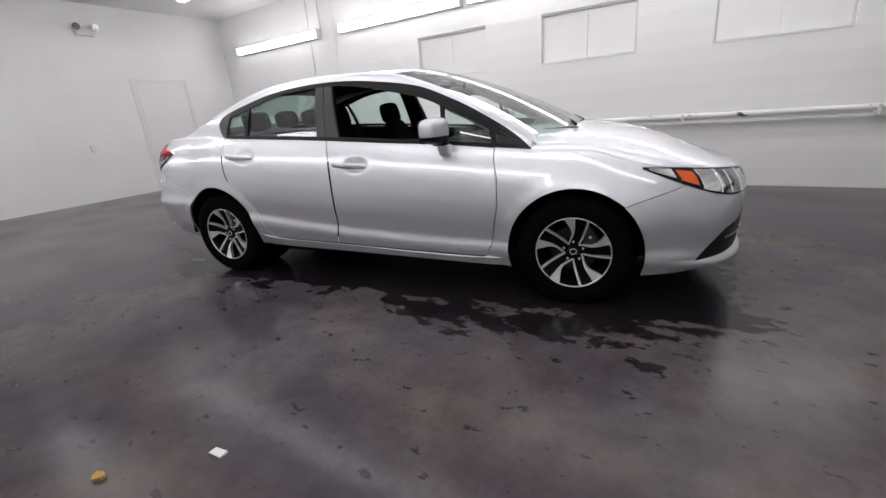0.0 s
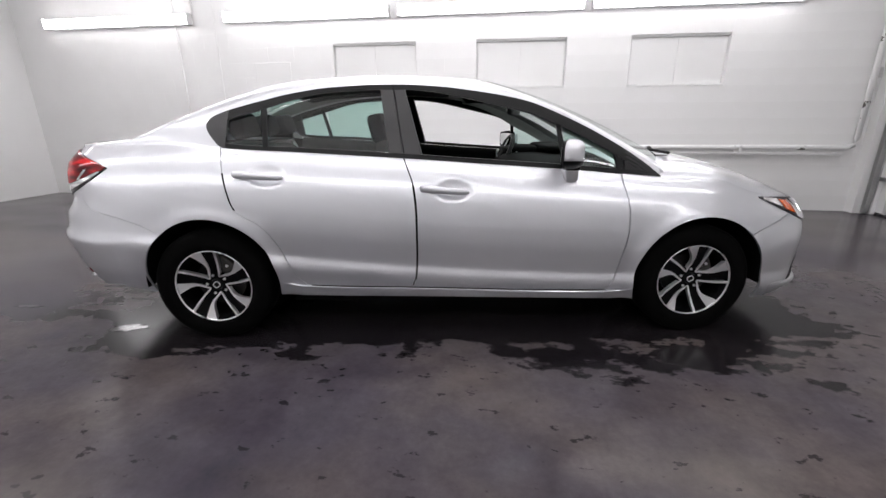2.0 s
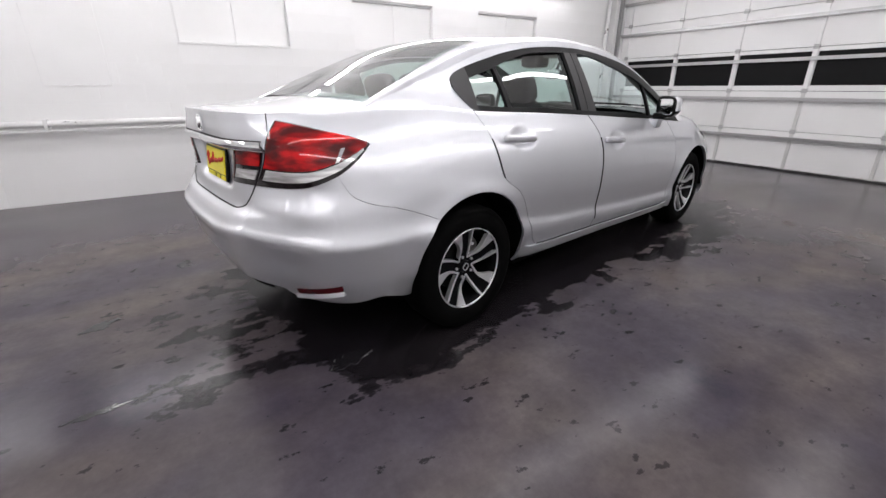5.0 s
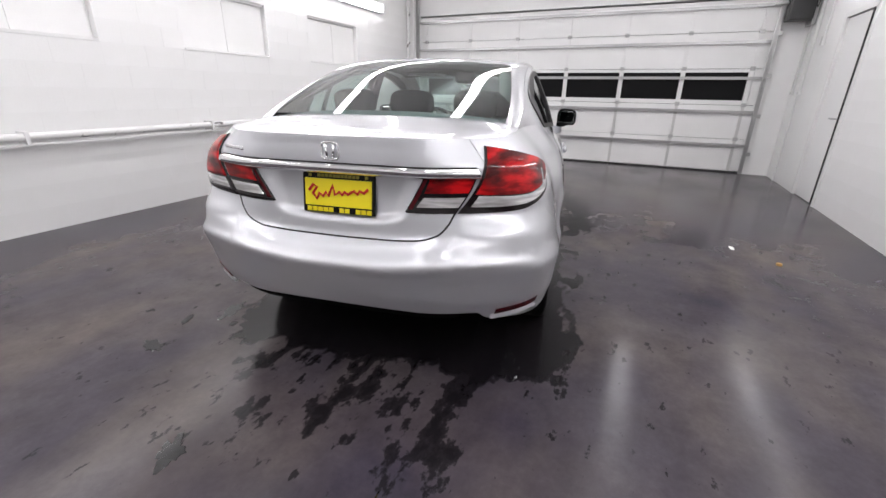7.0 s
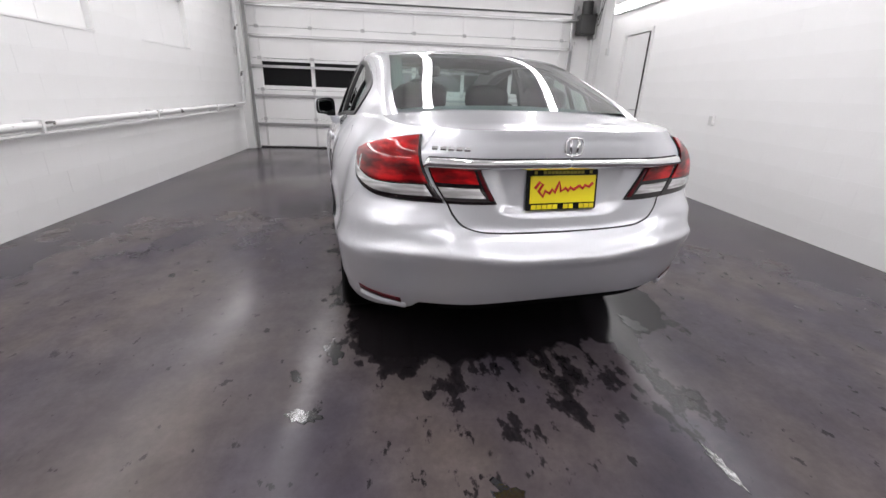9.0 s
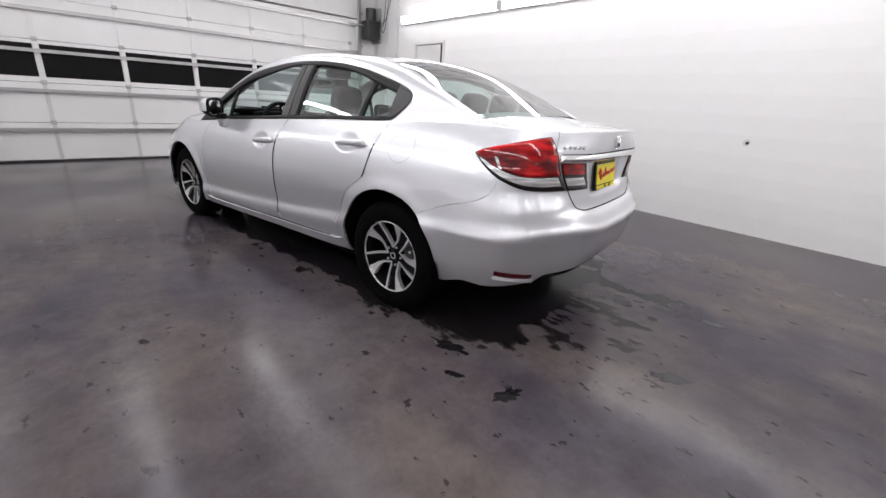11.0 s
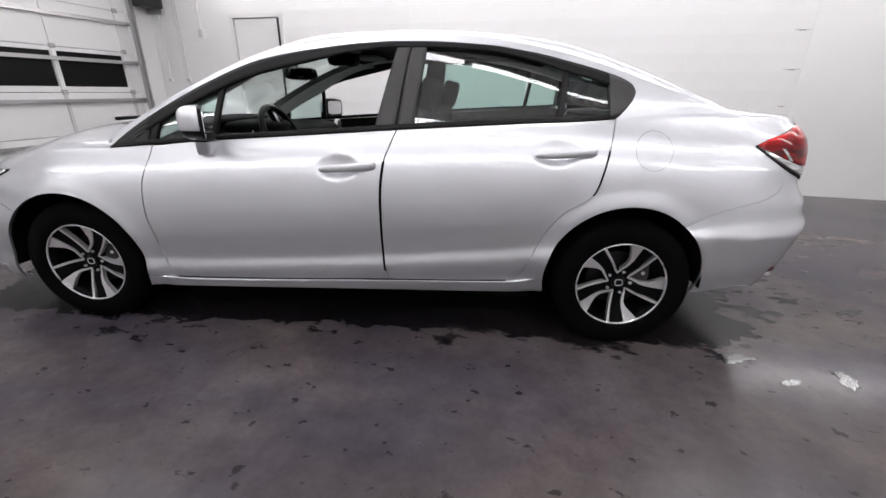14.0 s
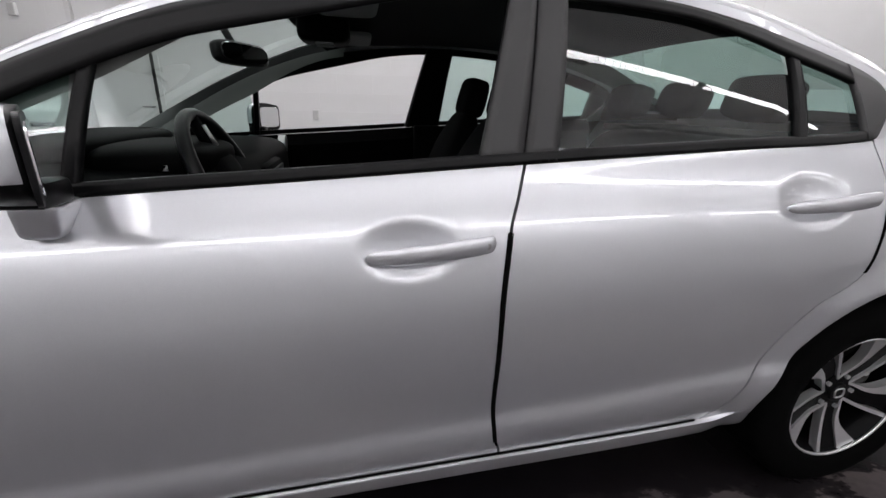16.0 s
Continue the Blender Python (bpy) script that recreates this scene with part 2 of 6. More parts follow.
# sectional garage door
def garage_door():
    d = in_room(thing("garage_door", "white sectional overhead garage door with steel rails and one row of dark panes", "garage door"))
    d["kind"] = "structure"
    x = U1 + 0.05
    joints = (0.0, 0.55, 1.09, 1.64, 2.17, 2.62)
    uprights = [-2.86 + 0.962 * i for i in range(7)]
    for k in range(5):
        z0, z1 = joints[k] + 0.003, joints[k + 1] - 0.003
        if k == 2:
            bm = bmesh.new()
            box(bm, x, x + 0.045, GV0, GV1, z0, z0 + 0.07)
            box(bm, x, x + 0.045, GV0, GV1, z1 - 0.05, z1)
            for c in uprights:
                box(bm, x, x + 0.045, c - 0.035, c + 0.035, z0 + 0.07, z1 - 0.05)
            box(bm, x, x + 0.045, GV0, -2.9, z0 + 0.07, z1 - 0.05)
            box(bm, x, x + 0.045, 2.94, GV1, z0 + 0.07, z1 - 0.05)
            part("window_section", bm, M_DOORPAINT, d, smooth=False)
            for c in uprights[:6]:
                part("pane", boxed(x + 0.02, x + 0.03, c + 0.03, c + 0.932, z0 + 0.065, z1 - 0.045), M_BLACKPANE, d, smooth=False)
        else:
            part("section", boxed(x, x + 0.045, GV0, GV1, z0, z1, 0.004), M_DOORPAINT, d, smooth=False)
        # a folded steel strut across each section: a web and two lips
        zs = (0.455, 0.985, 1.50, 2.02, 2.52)[k]
        bm = bmesh.new()
        box(bm, x - 0.050, x - 0.017, GV0, GV1, zs - 0.022, zs + 0.022)
        box(bm, x - 0.058, x - 0.050, GV0, GV1, zs + 0.008, zs + 0.022)
        box(bm, x - 0.058, x - 0.050, GV0, GV1, zs - 0.022, zs - 0.012)
        part("strut", bm, M_STEEL, d, "galvanized steel strut", smooth=False)
        for c in uprights:
            w = 0.026 if k == 2 else 0.022
            part("stile", boxed(x - 0.0165, x - 0.001, c - w, c + w, z0 + 0.02, z1 - 0.02, 0.004), M_STILE if k < 2 else M_DOORPAINT, d, smooth=False)
            if k:
                h = part("hinge", boxed(x - 0.020, x - 0.002, c - 0.034, c + 0.034, z0 - 0.03, z0 + 0.03, 0.003), M_STEEL, d, smooth=False)
                part("hinge_pin", cyl(bmesh.new(), (x - 0.022, c - 0.03, z0 - 0.003), (x - 0.022, c + 0.03, z0 - 0.003), 0.008, seg=8), M_STEEL, h)
    part("bottom_seal", boxed(x, x + 0.04, GV0, GV1, -0.0, 0.03), M_RUBBER, d, smooth=False)
    return d


garage_door()
for v, s in ((GV0, 1), (GV1, -1)):
    t = in_room(thing("door_track", "galvanized steel track beside the garage door", "door track", "door tracks"))
    bm = bmesh.new()
    box(bm, U1 - 0.10, U1 - 0.03, v - 0.012, v + 0.012, 0.02, CEIL)
    box(bm, U1 - 0.10, U1 - 0.09, v - 0.03, v + 0.03, 0.02, CEIL)
    part("rail", bm, M_STEEL, t, smooth=False)
    for k in range(5):
        part("bracket", boxed(U1 - 0.05, U1, v - s * 0.07 - 0.02, v - s * 0.02 + 0.02, 0.3 + k * 0.6, 0.36 + k * 0.6, 0.003), M_STEEL, t, smooth=False)

# fluorescent strips: along both long walls, and three rows under the ceiling
def strip_light():
    """Built for the left wall: the lens stands off towards -y."""
    t = thing("strip_light", "white fluorescent strip light with a wrap-round frosted lens", "lamp", "strip lights")
    h = 1.22
    part("housing", boxed(-h, h, 0.0, 0.055, -0.075, 0.075, 0.006), M_LAMP, t, smooth=False)
    bm = bmesh.new()
    prof = [(-0.052 * math.sin(math.pi * k / 12) ** 0.7, 0.060 * math.cos(math.pi * k / 12)) for k in range(13)]
    grid_ = [[bm.verts.new((x, y - 0.001, z)) for y, z in prof] for x in (-h + 0.02, h - 0.02)]
    for k in range(12):
        bm.faces.new((grid_[0][k], grid_[1][k], grid_[1][k + 1], grid_[0][k + 1]))
    bm.faces.new(grid_[0][::-1])
    bm.faces.new(grid_[1])
    bmesh.ops.recalc_face_normals(bm, faces=bm.faces)
    part("lens", bm, M_TUBE, t, "glowing frosted lens")
    for e in (-h, h - 0.018):
        part("end_cap", boxed(e, e + 0.018, -0.058, 0.0, -0.073, 0.073, 0.004), M_LAMP, t, smooth=False)
    return t


lamp = in_room(strip_light(), Matrix.Translation((-5.44, V1 - 0.056, 2.60)))
for u in (-2.46, 0.09, 2.62):
    copy_thing(lamp, ROOM @ Matrix.Translation((u, V1 - 0.056, 2.60)))
for u in (-4.75, -2.26, 0.24, 2.76):
    copy_thing(lamp, ROOM @ Matrix.Translation((u, V0 + 0.056, 2.56)) @ Matrix.Rotation(math.pi, 4, "Z"))
for v in (1.75, 0.02, -1.75):
    for u in (-4.66, -2.16, 0.34, 2.84):
        copy_thing(lamp, ROOM @ Matrix.Translation((u, v, CEIL - 0.056)) @ Matrix.Rotation(math.pi / 2, 4, "X"))

# pipe along the wall, turning up in the corner
p = in_room(thing("pipe", "white painted pipe with flaking paint along the block wall", "pipe"))
pv, pz = V1 - 0.10, 0.815
part("run", tube(bmesh.new(), [(-5.6, pv, pz), (0, pv, pz), (4.66, pv, pz + 0.02), (4.73, pv, pz + 0.05), (4.75, pv, pz + 0.12), (4.75, pv, CEIL)], 0.032, 14), M_FLAKING, p)
part("ledge", boxed(-5.6, 4.6, V1 - 0.11, V1 - 0.075, pz - 0.075, pz - 0.05, 0.004), M_PIPEPAINT, p, smooth=False)
for u in (-5.0, -3.4, -1.7, 0.0, 1.7, 3.4):
    part("bracket", boxed(u, u + 0.03, V1 - 0.14, V1 + 0.01, pz - 0.06, pz + 0.045, 0.004), M_PIPEPAINT, p, smooth=False)

# door in the right wall
d = setting("door_1", boxed(DU0 + 0.045, DU1 - 0.03, V0 - 0.06, V0 - 0.015, 0.01, DZ - 0.03, 0.004), M_DOORPAINT, "white painted flush steel door in the block wall", "door")
part("door_handle", tube(bmesh.new(), [(DU0 + 0.11, V0 - 0.02, 1.0), (DU0 + 0.11, V0 + 0.05, 1.0), (DU0 + 0.2, V0 + 0.05, 1.0)], 0.01), M_STEEL, d)
bm = bmesh.new()
box(bm, DU0 - 0.03, DU0 + 0.02, V0 - 0.1, V0 + 0.012, 0, DZ + 0.03)
box(bm, DU1 - 0.02, DU1 + 0.03, V0 - 0.1, V0 + 0.012, 0, DZ + 0.03)
box(bm, DU0 - 0.03, DU1 + 0.03, V0 - 0.1, V0 + 0.012, DZ - 0.02, DZ + 0.03)
part("door_frame", bm, M_FRAME, d, smooth=False)
part("threshold_gap", boxed(DU0 + 0.02, DU0 + 0.045, V0 - 0.12, V0 - 0.03, 0, DZ - 0.03), M_GAPSHADE, d, smooth=False)
# a strip standing proud, added to draw the dark gap beside the door
part("door_gap_strip", boxed(DU0 + 0.021, DU0 + 0.05, V0 - 0.01, V0 + 0.022, 0.01, DZ - 0.03), M_GAPSHADE, d, "black strip along the door edge that draws its dark gap", smooth=False)
setting("wall_behind_door", boxed(DU0 - 0.1, DU1 + 0.1, V0 - WT - 0.02, V0 - WT + 0.05, 0, DZ + 0.1), M_GAPSHADE, "dark void behind the door", "wall")

# door in the back wall
d = setting("door_2", boxed(U0, U0 + 0.010, 1.3, 2.2, 0.01, 2.02, 0.003), M_DOORPAINT, "white painted flush door in the rear wall", "door")
bm = bmesh.new()
for a, b, c, e in ((1.22, 1.285, 0, 2.1), (2.215, 2.28, 0, 2.1), (1.285, 2.215, 2.035, 2.1)):
    box(bm, U0, U0 + 0.014, a, b, c, e, 0.003)
part("door_frame", bm, M_FRAME, d, smooth=False)

# opener motor by the garage door
d = in_room(thing("door_opener", "dark grey garage door opener motor on the wall", "motor"))
part("gearbox", boxed(4.75, 5.0, -3.36, -3.06, 2.26, 2.6, 0.02), M_DARKMETAL, d, smooth=False)
part("motor", cyl(bmesh.new(), (4.86, -3.2, 2.6), (4.86, -3.2, 2.82), 0.1), M_DARKMETAL, d)
part("shaft", cyl(bmesh.new(), (4.9, -3.36, 2.5), (4.9, -2.9, 2.5), 0.02), M_STEEL, d)
part("bracket", boxed(4.8, 5.08, -3.41, -3.36, 2.2, 2.85, 0.004), M_STEEL, d, smooth=False)
# ---- car materials ----
def paint_material():
    m = material("silver_paint", (0.62, 0.63, 0.65), 0.35, 0.70)
    b = bsdf(m)
    b.inputs["Coat Weight"].default_value = 1.0
    b.inputs["Coat Roughness"].default_value = 0.012
    b.inputs["Coat IOR"].default_value = 1.55
    flake = noisy(m, 900, 2)
    r = ramp(m, flake, "Fac", [(0.3, (0.565, 0.575, 0.605)), (0.7, (0.645, 0.655, 0.685))])
    wire(m, r, "Color", b, "Base Color")
    return m


def glass_material(name, tint, rough=0.0):
    """A thin pane: tinted see-through with a mirror gloss that grows at shallow angles."""
    m = bpy.data.materials.new(name)
    m.use_nodes = True
    nt = m.node_tree
    nt.nodes.remove(nt.nodes["Principled BSDF"])
    out = nt.nodes["Material Output"]
    tr = nt.nodes.new("ShaderNodeBsdfTransparent")
    tr.inputs[0].default_value = (*tint, 1)
    gl = nt.nodes.new("ShaderNodeBsdfGlossy")
    gl.inputs["Roughness"].default_value = rough
    lw = nt.nodes.new("ShaderNodeLayerWeight")
    lw.inputs["Blend"].default_value = 0.5
    f5 = math_node(m, "MULTIPLY", math_node(m, "POWER", (lw, "Facing"), 3.0), 0.88)
    fac = math_node(m, "ADD", f5, 0.075)
    mx = nt.nodes.new("ShaderNodeMixShader")
    nt.links.new(fac[0].outputs[0], mx.inputs[0])
    nt.links.new(tr.outputs[0], mx.inputs[1])
    nt.links.new(gl.outputs[0], mx.inputs[2])
    nt.links.new(mx.outputs[0], out.inputs[0])
    return m


M_PAINT = paint_material()
M_GLASS = glass_material("tinted_glass", (0.66, 0.81, 0.765))
M_WINDSCREEN = glass_material("windscreen_glass", (0.82, 0.92, 0.89))
M_TRIM = material("black_trim", (0.005, 0.005, 0.0055), 0.36, 0.0, Specular_IOR_Level=0.16)
M_PILLAR = material("satin_black_pillar", (0.018, 0.0175, 0.0185), 0.42, 0.0, Specular_IOR_Level=0.5)
M_PLASTIC = material("grained_black_plastic", (0.014, 0.014, 0.015), 0.55, 0.0, Specular_IOR_Level=0.3)
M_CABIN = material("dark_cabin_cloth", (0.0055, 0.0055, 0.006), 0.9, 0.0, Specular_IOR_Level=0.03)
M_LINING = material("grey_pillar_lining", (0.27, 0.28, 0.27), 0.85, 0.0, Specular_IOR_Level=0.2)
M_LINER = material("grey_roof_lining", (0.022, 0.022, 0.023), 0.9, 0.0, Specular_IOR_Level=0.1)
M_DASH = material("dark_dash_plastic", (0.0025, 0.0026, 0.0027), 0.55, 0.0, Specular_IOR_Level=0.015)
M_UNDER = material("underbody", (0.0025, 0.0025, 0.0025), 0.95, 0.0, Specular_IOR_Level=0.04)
M_CHROME = material("chrome", (0.85, 0.85, 0.86), 0.06, 1.0)
M_SHUTLINE = material("matt_black_line", (0.003, 0.003, 0.003), 0.95, 0.0, Specular_IOR_Level=0.05)
M_RED = material("red_lens", (0.4, 0.003, 0.010), 0.3, 0.0, Specular_IOR_Level=0.05, Coat_Weight=0.7, Coat_Roughness=0.01)
_n = noisy(M_RED, 9.0, 3, 0.5, (0.6, 1.0, 2.6))
wire(M_RED, ramp(M_RED, _n, "Fac", [(0.36, (0.055, 0.0005, 0.0012)), (0.52, (0.22, 0.0012, 0.003)), (0.66, (0.58, 0.006, 0.009))]), "Color", bsdf(M_RED), "Base Color")
bump(M_RED, noisy(M_RED, 60, 1, 0.4, (0.2, 0.2, 2.0)), "Fac", 0.15, 0.002)
M_LAMPBLACK = material("gloss_black_lamp_rim", (0.008, 0.004, 0.005), 0.08, 0.0, Specular_IOR_Level=0.5)
M_DARKRED = material("dark_red_lens", (0.07, 0.003, 0.006), 0.10, 0.0, Specular_IOR_Level=0.35)
M_WHITELENS = material("pale_lens", (0.5, 0.48, 0.48), 0.12, 0.3, Coat_Weight=1.0)
_n = noisy(M_WHITELENS, 20.0, 2, 0.5, (0.35, 0.35, 3))
wire(M_WHITELENS, ramp(M_WHITELENS, _n, "Fac", [(0.35, (0.34, 0.33, 0.33)), (0.55, (0.58, 0.57, 0.57)), (0.68, (0.82, 0.81, 0.81))]), "Color", bsdf(M_WHITELENS), "Base Color")
M_REFLECTOR = material("lamp_reflector", (0.62, 0.63, 0.64), 0.16, 0.85, Coat_Weight=1.0)
M_LAMPGREY = material("smoked_reflector", (0.22, 0.23, 0.24), 0.12, 0.85, Coat_Weight=1.0)
M_AMBER = material("amber_lens", (0.62, 0.09, 0.008), 0.15, Coat_Weight=1.0)
M_ALLOY = material("machined_alloy", (0.80, 0.80, 0.81), 0.32, 0.8)
M_WHEELBLACK = material("black_wheel_paint", (0.003, 0.003, 0.0033), 0.35, 0.0, Specular_IOR_Level=0.08)
M_TYRE = material("tyre_rubber", (0.0025, 0.0025, 0.0025), 0.85, 0.0, Specular_IOR_Level=0.04)
M_DISC = material("brake_disc", (0.010, 0.0095, 0.009), 0.5, 0.5)
M_CALIPER = material("cast_caliper", (0.035, 0.033, 0.03), 0.5, 0.4)
M_YELLOW = material("yellow_card", (0.85, 0.72, 0.01), 0.4)
M_DULLYELLOW = material("dull_yellow_print", (0.30, 0.27, 0.03), 0.5)
M_REDINK = material("red_ink", (0.6, 0.02, 0.02), 0.5)

# ---- car form ----
def curve(*pts):
    """A smooth monotone curve through (x, value) pairs."""
    xs = np.array([p[0] for p in pts], float)
    ys = np.array([p[1] for p in pts], float)
    h, d = np.diff(xs), np.diff(ys) / np.diff(xs)
    m = np.zeros_like(xs)
    for i in range(1, len(xs) - 1):
        if d[i - 1] * d[i] > 0:
            w1, w2 = 2 * h[i] + h[i - 1], h[i] + 2 * h[i - 1]
            m[i] = (w1 + w2) / (w1 / d[i - 1] + w2 / d[i])
    m[0], m[-1] = d[0], d[-1]

    def at(x):
        x = min(max(x, xs[0]), xs[-1])
        i = min(max(int(np.searchsorted(xs, x)) - 1, 0), len(h) - 1)
        t = (x - xs[i]) / h[i]
        return float((1 + 2 * t) * (1 - t) ** 2 * ys[i] + t * (1 - t) ** 2 * h[i] * m[i] + t * t * (3 - 2 * t) * ys[i + 1] + t * t * (t - 1) * h[i] * m[i + 1])

    return at


WHEEL_X, WHEEL_Z = 1.335, 0.312
ARCHES = ((1.337, 0.322, 0.364), (-1.322, 0.345, 0.354))  # x, z and radius of the openings
XR, XF = -1.62, 1.55                       # where the rounded ends begin
rear_x = curve((0.15, -2.10), (0.25, -2.16), (0.36, -2.225), (0.45, -2.258), (0.53, -2.278), (0.572, -2.289), (0.583, -2.287), (0.60, -2.272), (0.645, -2.242), (0.672, -2.212), (0.69, -2.205), (0.76, -2.198), (0.85, -2.19), (0.915, -2.192), (0.935, -2.208), (0.96, -2.216), (1.0, -2.214), (1.03, -2.211), (1.05, -2.211), (1.06, -2.210), (1.08, -2.202))
front_x = curve((0.15, 2.14), (0.22, 2.215), (0.4, 2.24), (0.55, 2.25), (0.64, 2.235), (0.70, 2.20), (0.75, 2.13), (0.8, 2.06))
belt_z = curve((-2.3, 1.062), (-2.1, 1.058), (-1.9, 1.066), (-1.7, 1.075), (-1.45, 1.072), (-1.235, 1.050), (-0.78, 1.024), (-0.285, 0.993), (0.12, 0.964), (0.58, 0.932), (1.09, 0.887), (1.4, 0.872), (1.63, 0.80), (2.0, 0.735), (2.3, 0.70))
sill_z = curve((-2.3, 0.385), (-2.16, 0.382), (-2.12, 0.345), (-2.05, 0.326), (-1.95, 0.318), (-1.85, 0.33), (-1.68, 0.275), (-1.2, 0.255), (-0.94, 0.251), (-0.23, 0.242), (0.95, 0.218), (1.6, 0.21), (1.75, 0.21), (2.0, 0.225), (2.3, 0.225))
max_y = curve((-2.3, 0.85), (-1.75, 0.868), (-1.335, 0.884), (-0.9, 0.876), (0, 0.872), (0.8, 0.872), (1.335, 0.880), (1.7, 0.865), (2.3, 0.84))
def ease(a, b, v):
    t = min(max((v - a) / (b - a), 0.0), 1.0)
    return t * t * (3 - 2 * t)


def upper_in(d):
    """How far the flank leans in at a depth below the shoulder."""
    return 0.104 * math.exp(-((d / 0.112) ** 1.25))


lower_in = curve((-0.32, 0.17), (-0.22, 0.10), (-0.17, 0.062), (-0.13, 0.046), (-0.09, 0.032), (0.0, 0.010), (0.012, 0.0105), (0.06, 0.019), (0.12, 0.013), (0.2, 0.004), (0.3, 0.0))
ridge_z = curve((-2.3, 0.578), (-2.0, 0.60), (-1.7, 0.565), (-1.3, 0.50), (-0.9, 0.435), (-0.24, 0.372), (0.83, 0.312), (2.3, 0.28))
cut_rear = curve((0.15, -0.78), (0.316, -0.822), (0.366, -0.868), (0.448, -0.906), (0.565, -0.959), (0.666, -1.036), (0.715, -1.115), (0.749, -1.15), (0.83, -1.178), (0.913, -1.198), (1.05, -1.234))
cut_mid = curve((0.15, -0.26), (0.315, -0.241), (0.36, -0.226), (0.52, -0.217), (0.69, -0.217), (0.865, -0.233), (0.93, -0.256), (1.0, -0.284))
cut_front = curve((0.15, 0.79), (0.27, 0.815), (0.30, 0.848), (0.35, 0.872), (0.48, 0.896), (0.6, 0.916), (0.73, 0.913), (0.8, 0.9), (0.86, 0.887), (0.91, 0.885))
# the seam above the sill, and above the rear bumper
seam_z = curve((-2.3, 0.89), (-1.985, 0.89), (-1.965, 0.835), (-1.925, 0.765), (-1.87, 0.735), (-1.75, 0.698), (-1.64, 0.655), (-1.585, 0.63), (-1.2, 0.45), (-0.95, 0.34), (-0.83, 0.316), (-0.24, 0.298), (0.82, 0.270), (1.0, 0.275), (1.25, 0.42), (1.56, 0.572), (1.654, 0.608), (1.823, 0.663), (1.90, 0.685), (2.05, 0.68), (2.3, 0.66))
round_rear = curve((0.15, 3.6), (0.5, 3.8), (0.7, 4.1), (0.9, 5.0), (1.05, 5.2))


trunk_low = curve((0, 0.670), (0.16, 0.672), (0.33, 0.683), (0.41, 0.706), (0.45, 0.748), (0.478, 0.80), (0.6, 0.83), (0.70, 0.85), (0.78, 0.875), (0.88, 0.89))
SCOOPS = ((-0.025, 0.832, 0.104, 0.058), (-0.977, 0.914, 0.104, 0.058))  # hollows behind the door handles


def side_y(x, z, zs):
    low = lower_in(z - ridge_z(x))
    if x < -1.5:
        low *= 1 - 0.7 * min((-1.5 - x) / 0.3, 1)
    y = max_y(x) - upper_in(max(zs - z, 0)) * (1.06 + 0.14 * ease(-0.3, -1.25, x)) - low
    if -0.95 < x < 0.95:
        y += 0.013 * ease(0.0, 0.005, seam_z(x) - z) * ease(0.95, 0.85, abs(x))
    if x < -0.95:
        y -= 0.085 * ease(-0.95, -1.75, x) * max(min((z - 0.57) / 0.45, 1.1), 0)
    for wx, wz, wr in ARCHES:
        d = math.hypot(x - wx, z - wz)
        y += 0.012 * math.exp(-((d - wr) / 0.05) ** 2)
    for hx, hz, rx, rz in SCOOPS:
        r = ((x - hx) / rx) ** 2 + ((z - hz) / rz) ** 2
        if r < 1:
            y -= 0.020 * (1 - r) ** 1.15
    return y


def round_end(f, n):
    """Sine- and cosine-like shares of a squared-off quarter circle, evenly spaced in f."""
    a = f * math.pi / 2
    s, q = math.sin(a), math.cos(a)
    r = (abs(s) ** n + abs(q) ** n) ** (-1 / n)
    return r * s, r * q


corner_x = curve((0.15, -1.99), (0.30, -2.115), (0.36, -2.162), (0.42, -2.190), (0.5, -2.219), (0.56, -2.240), (0.572, -2.244), (0.583, -2.242), (0.60, -2.228), (0.63, -2.217), (0.69, -2.208), (0.72, -2.192), (0.76, -2.165), (0.80, -2.145), (0.85, -2.145), (0.96, -2.156), (1.0, -2.152), (1.03, -2.148), (1.05, -2.146), (1.08, -2.140))
corner_out = curve((0.28, 0.006), (0.36, 0.010), (0.42, 0.013), (0.5, 0.014), (0.56, 0.015), (0.578, 0.015), (0.60, 0.011), (0.64, 0.008), (0.69, 0.008), (0.72, 0.007), (0.77, 0.004), (0.80, 0.004),(0.86, 0.007),(0.95, 0.008),(1.02, 0.002),(1.06,0), (1.1, 0.0))


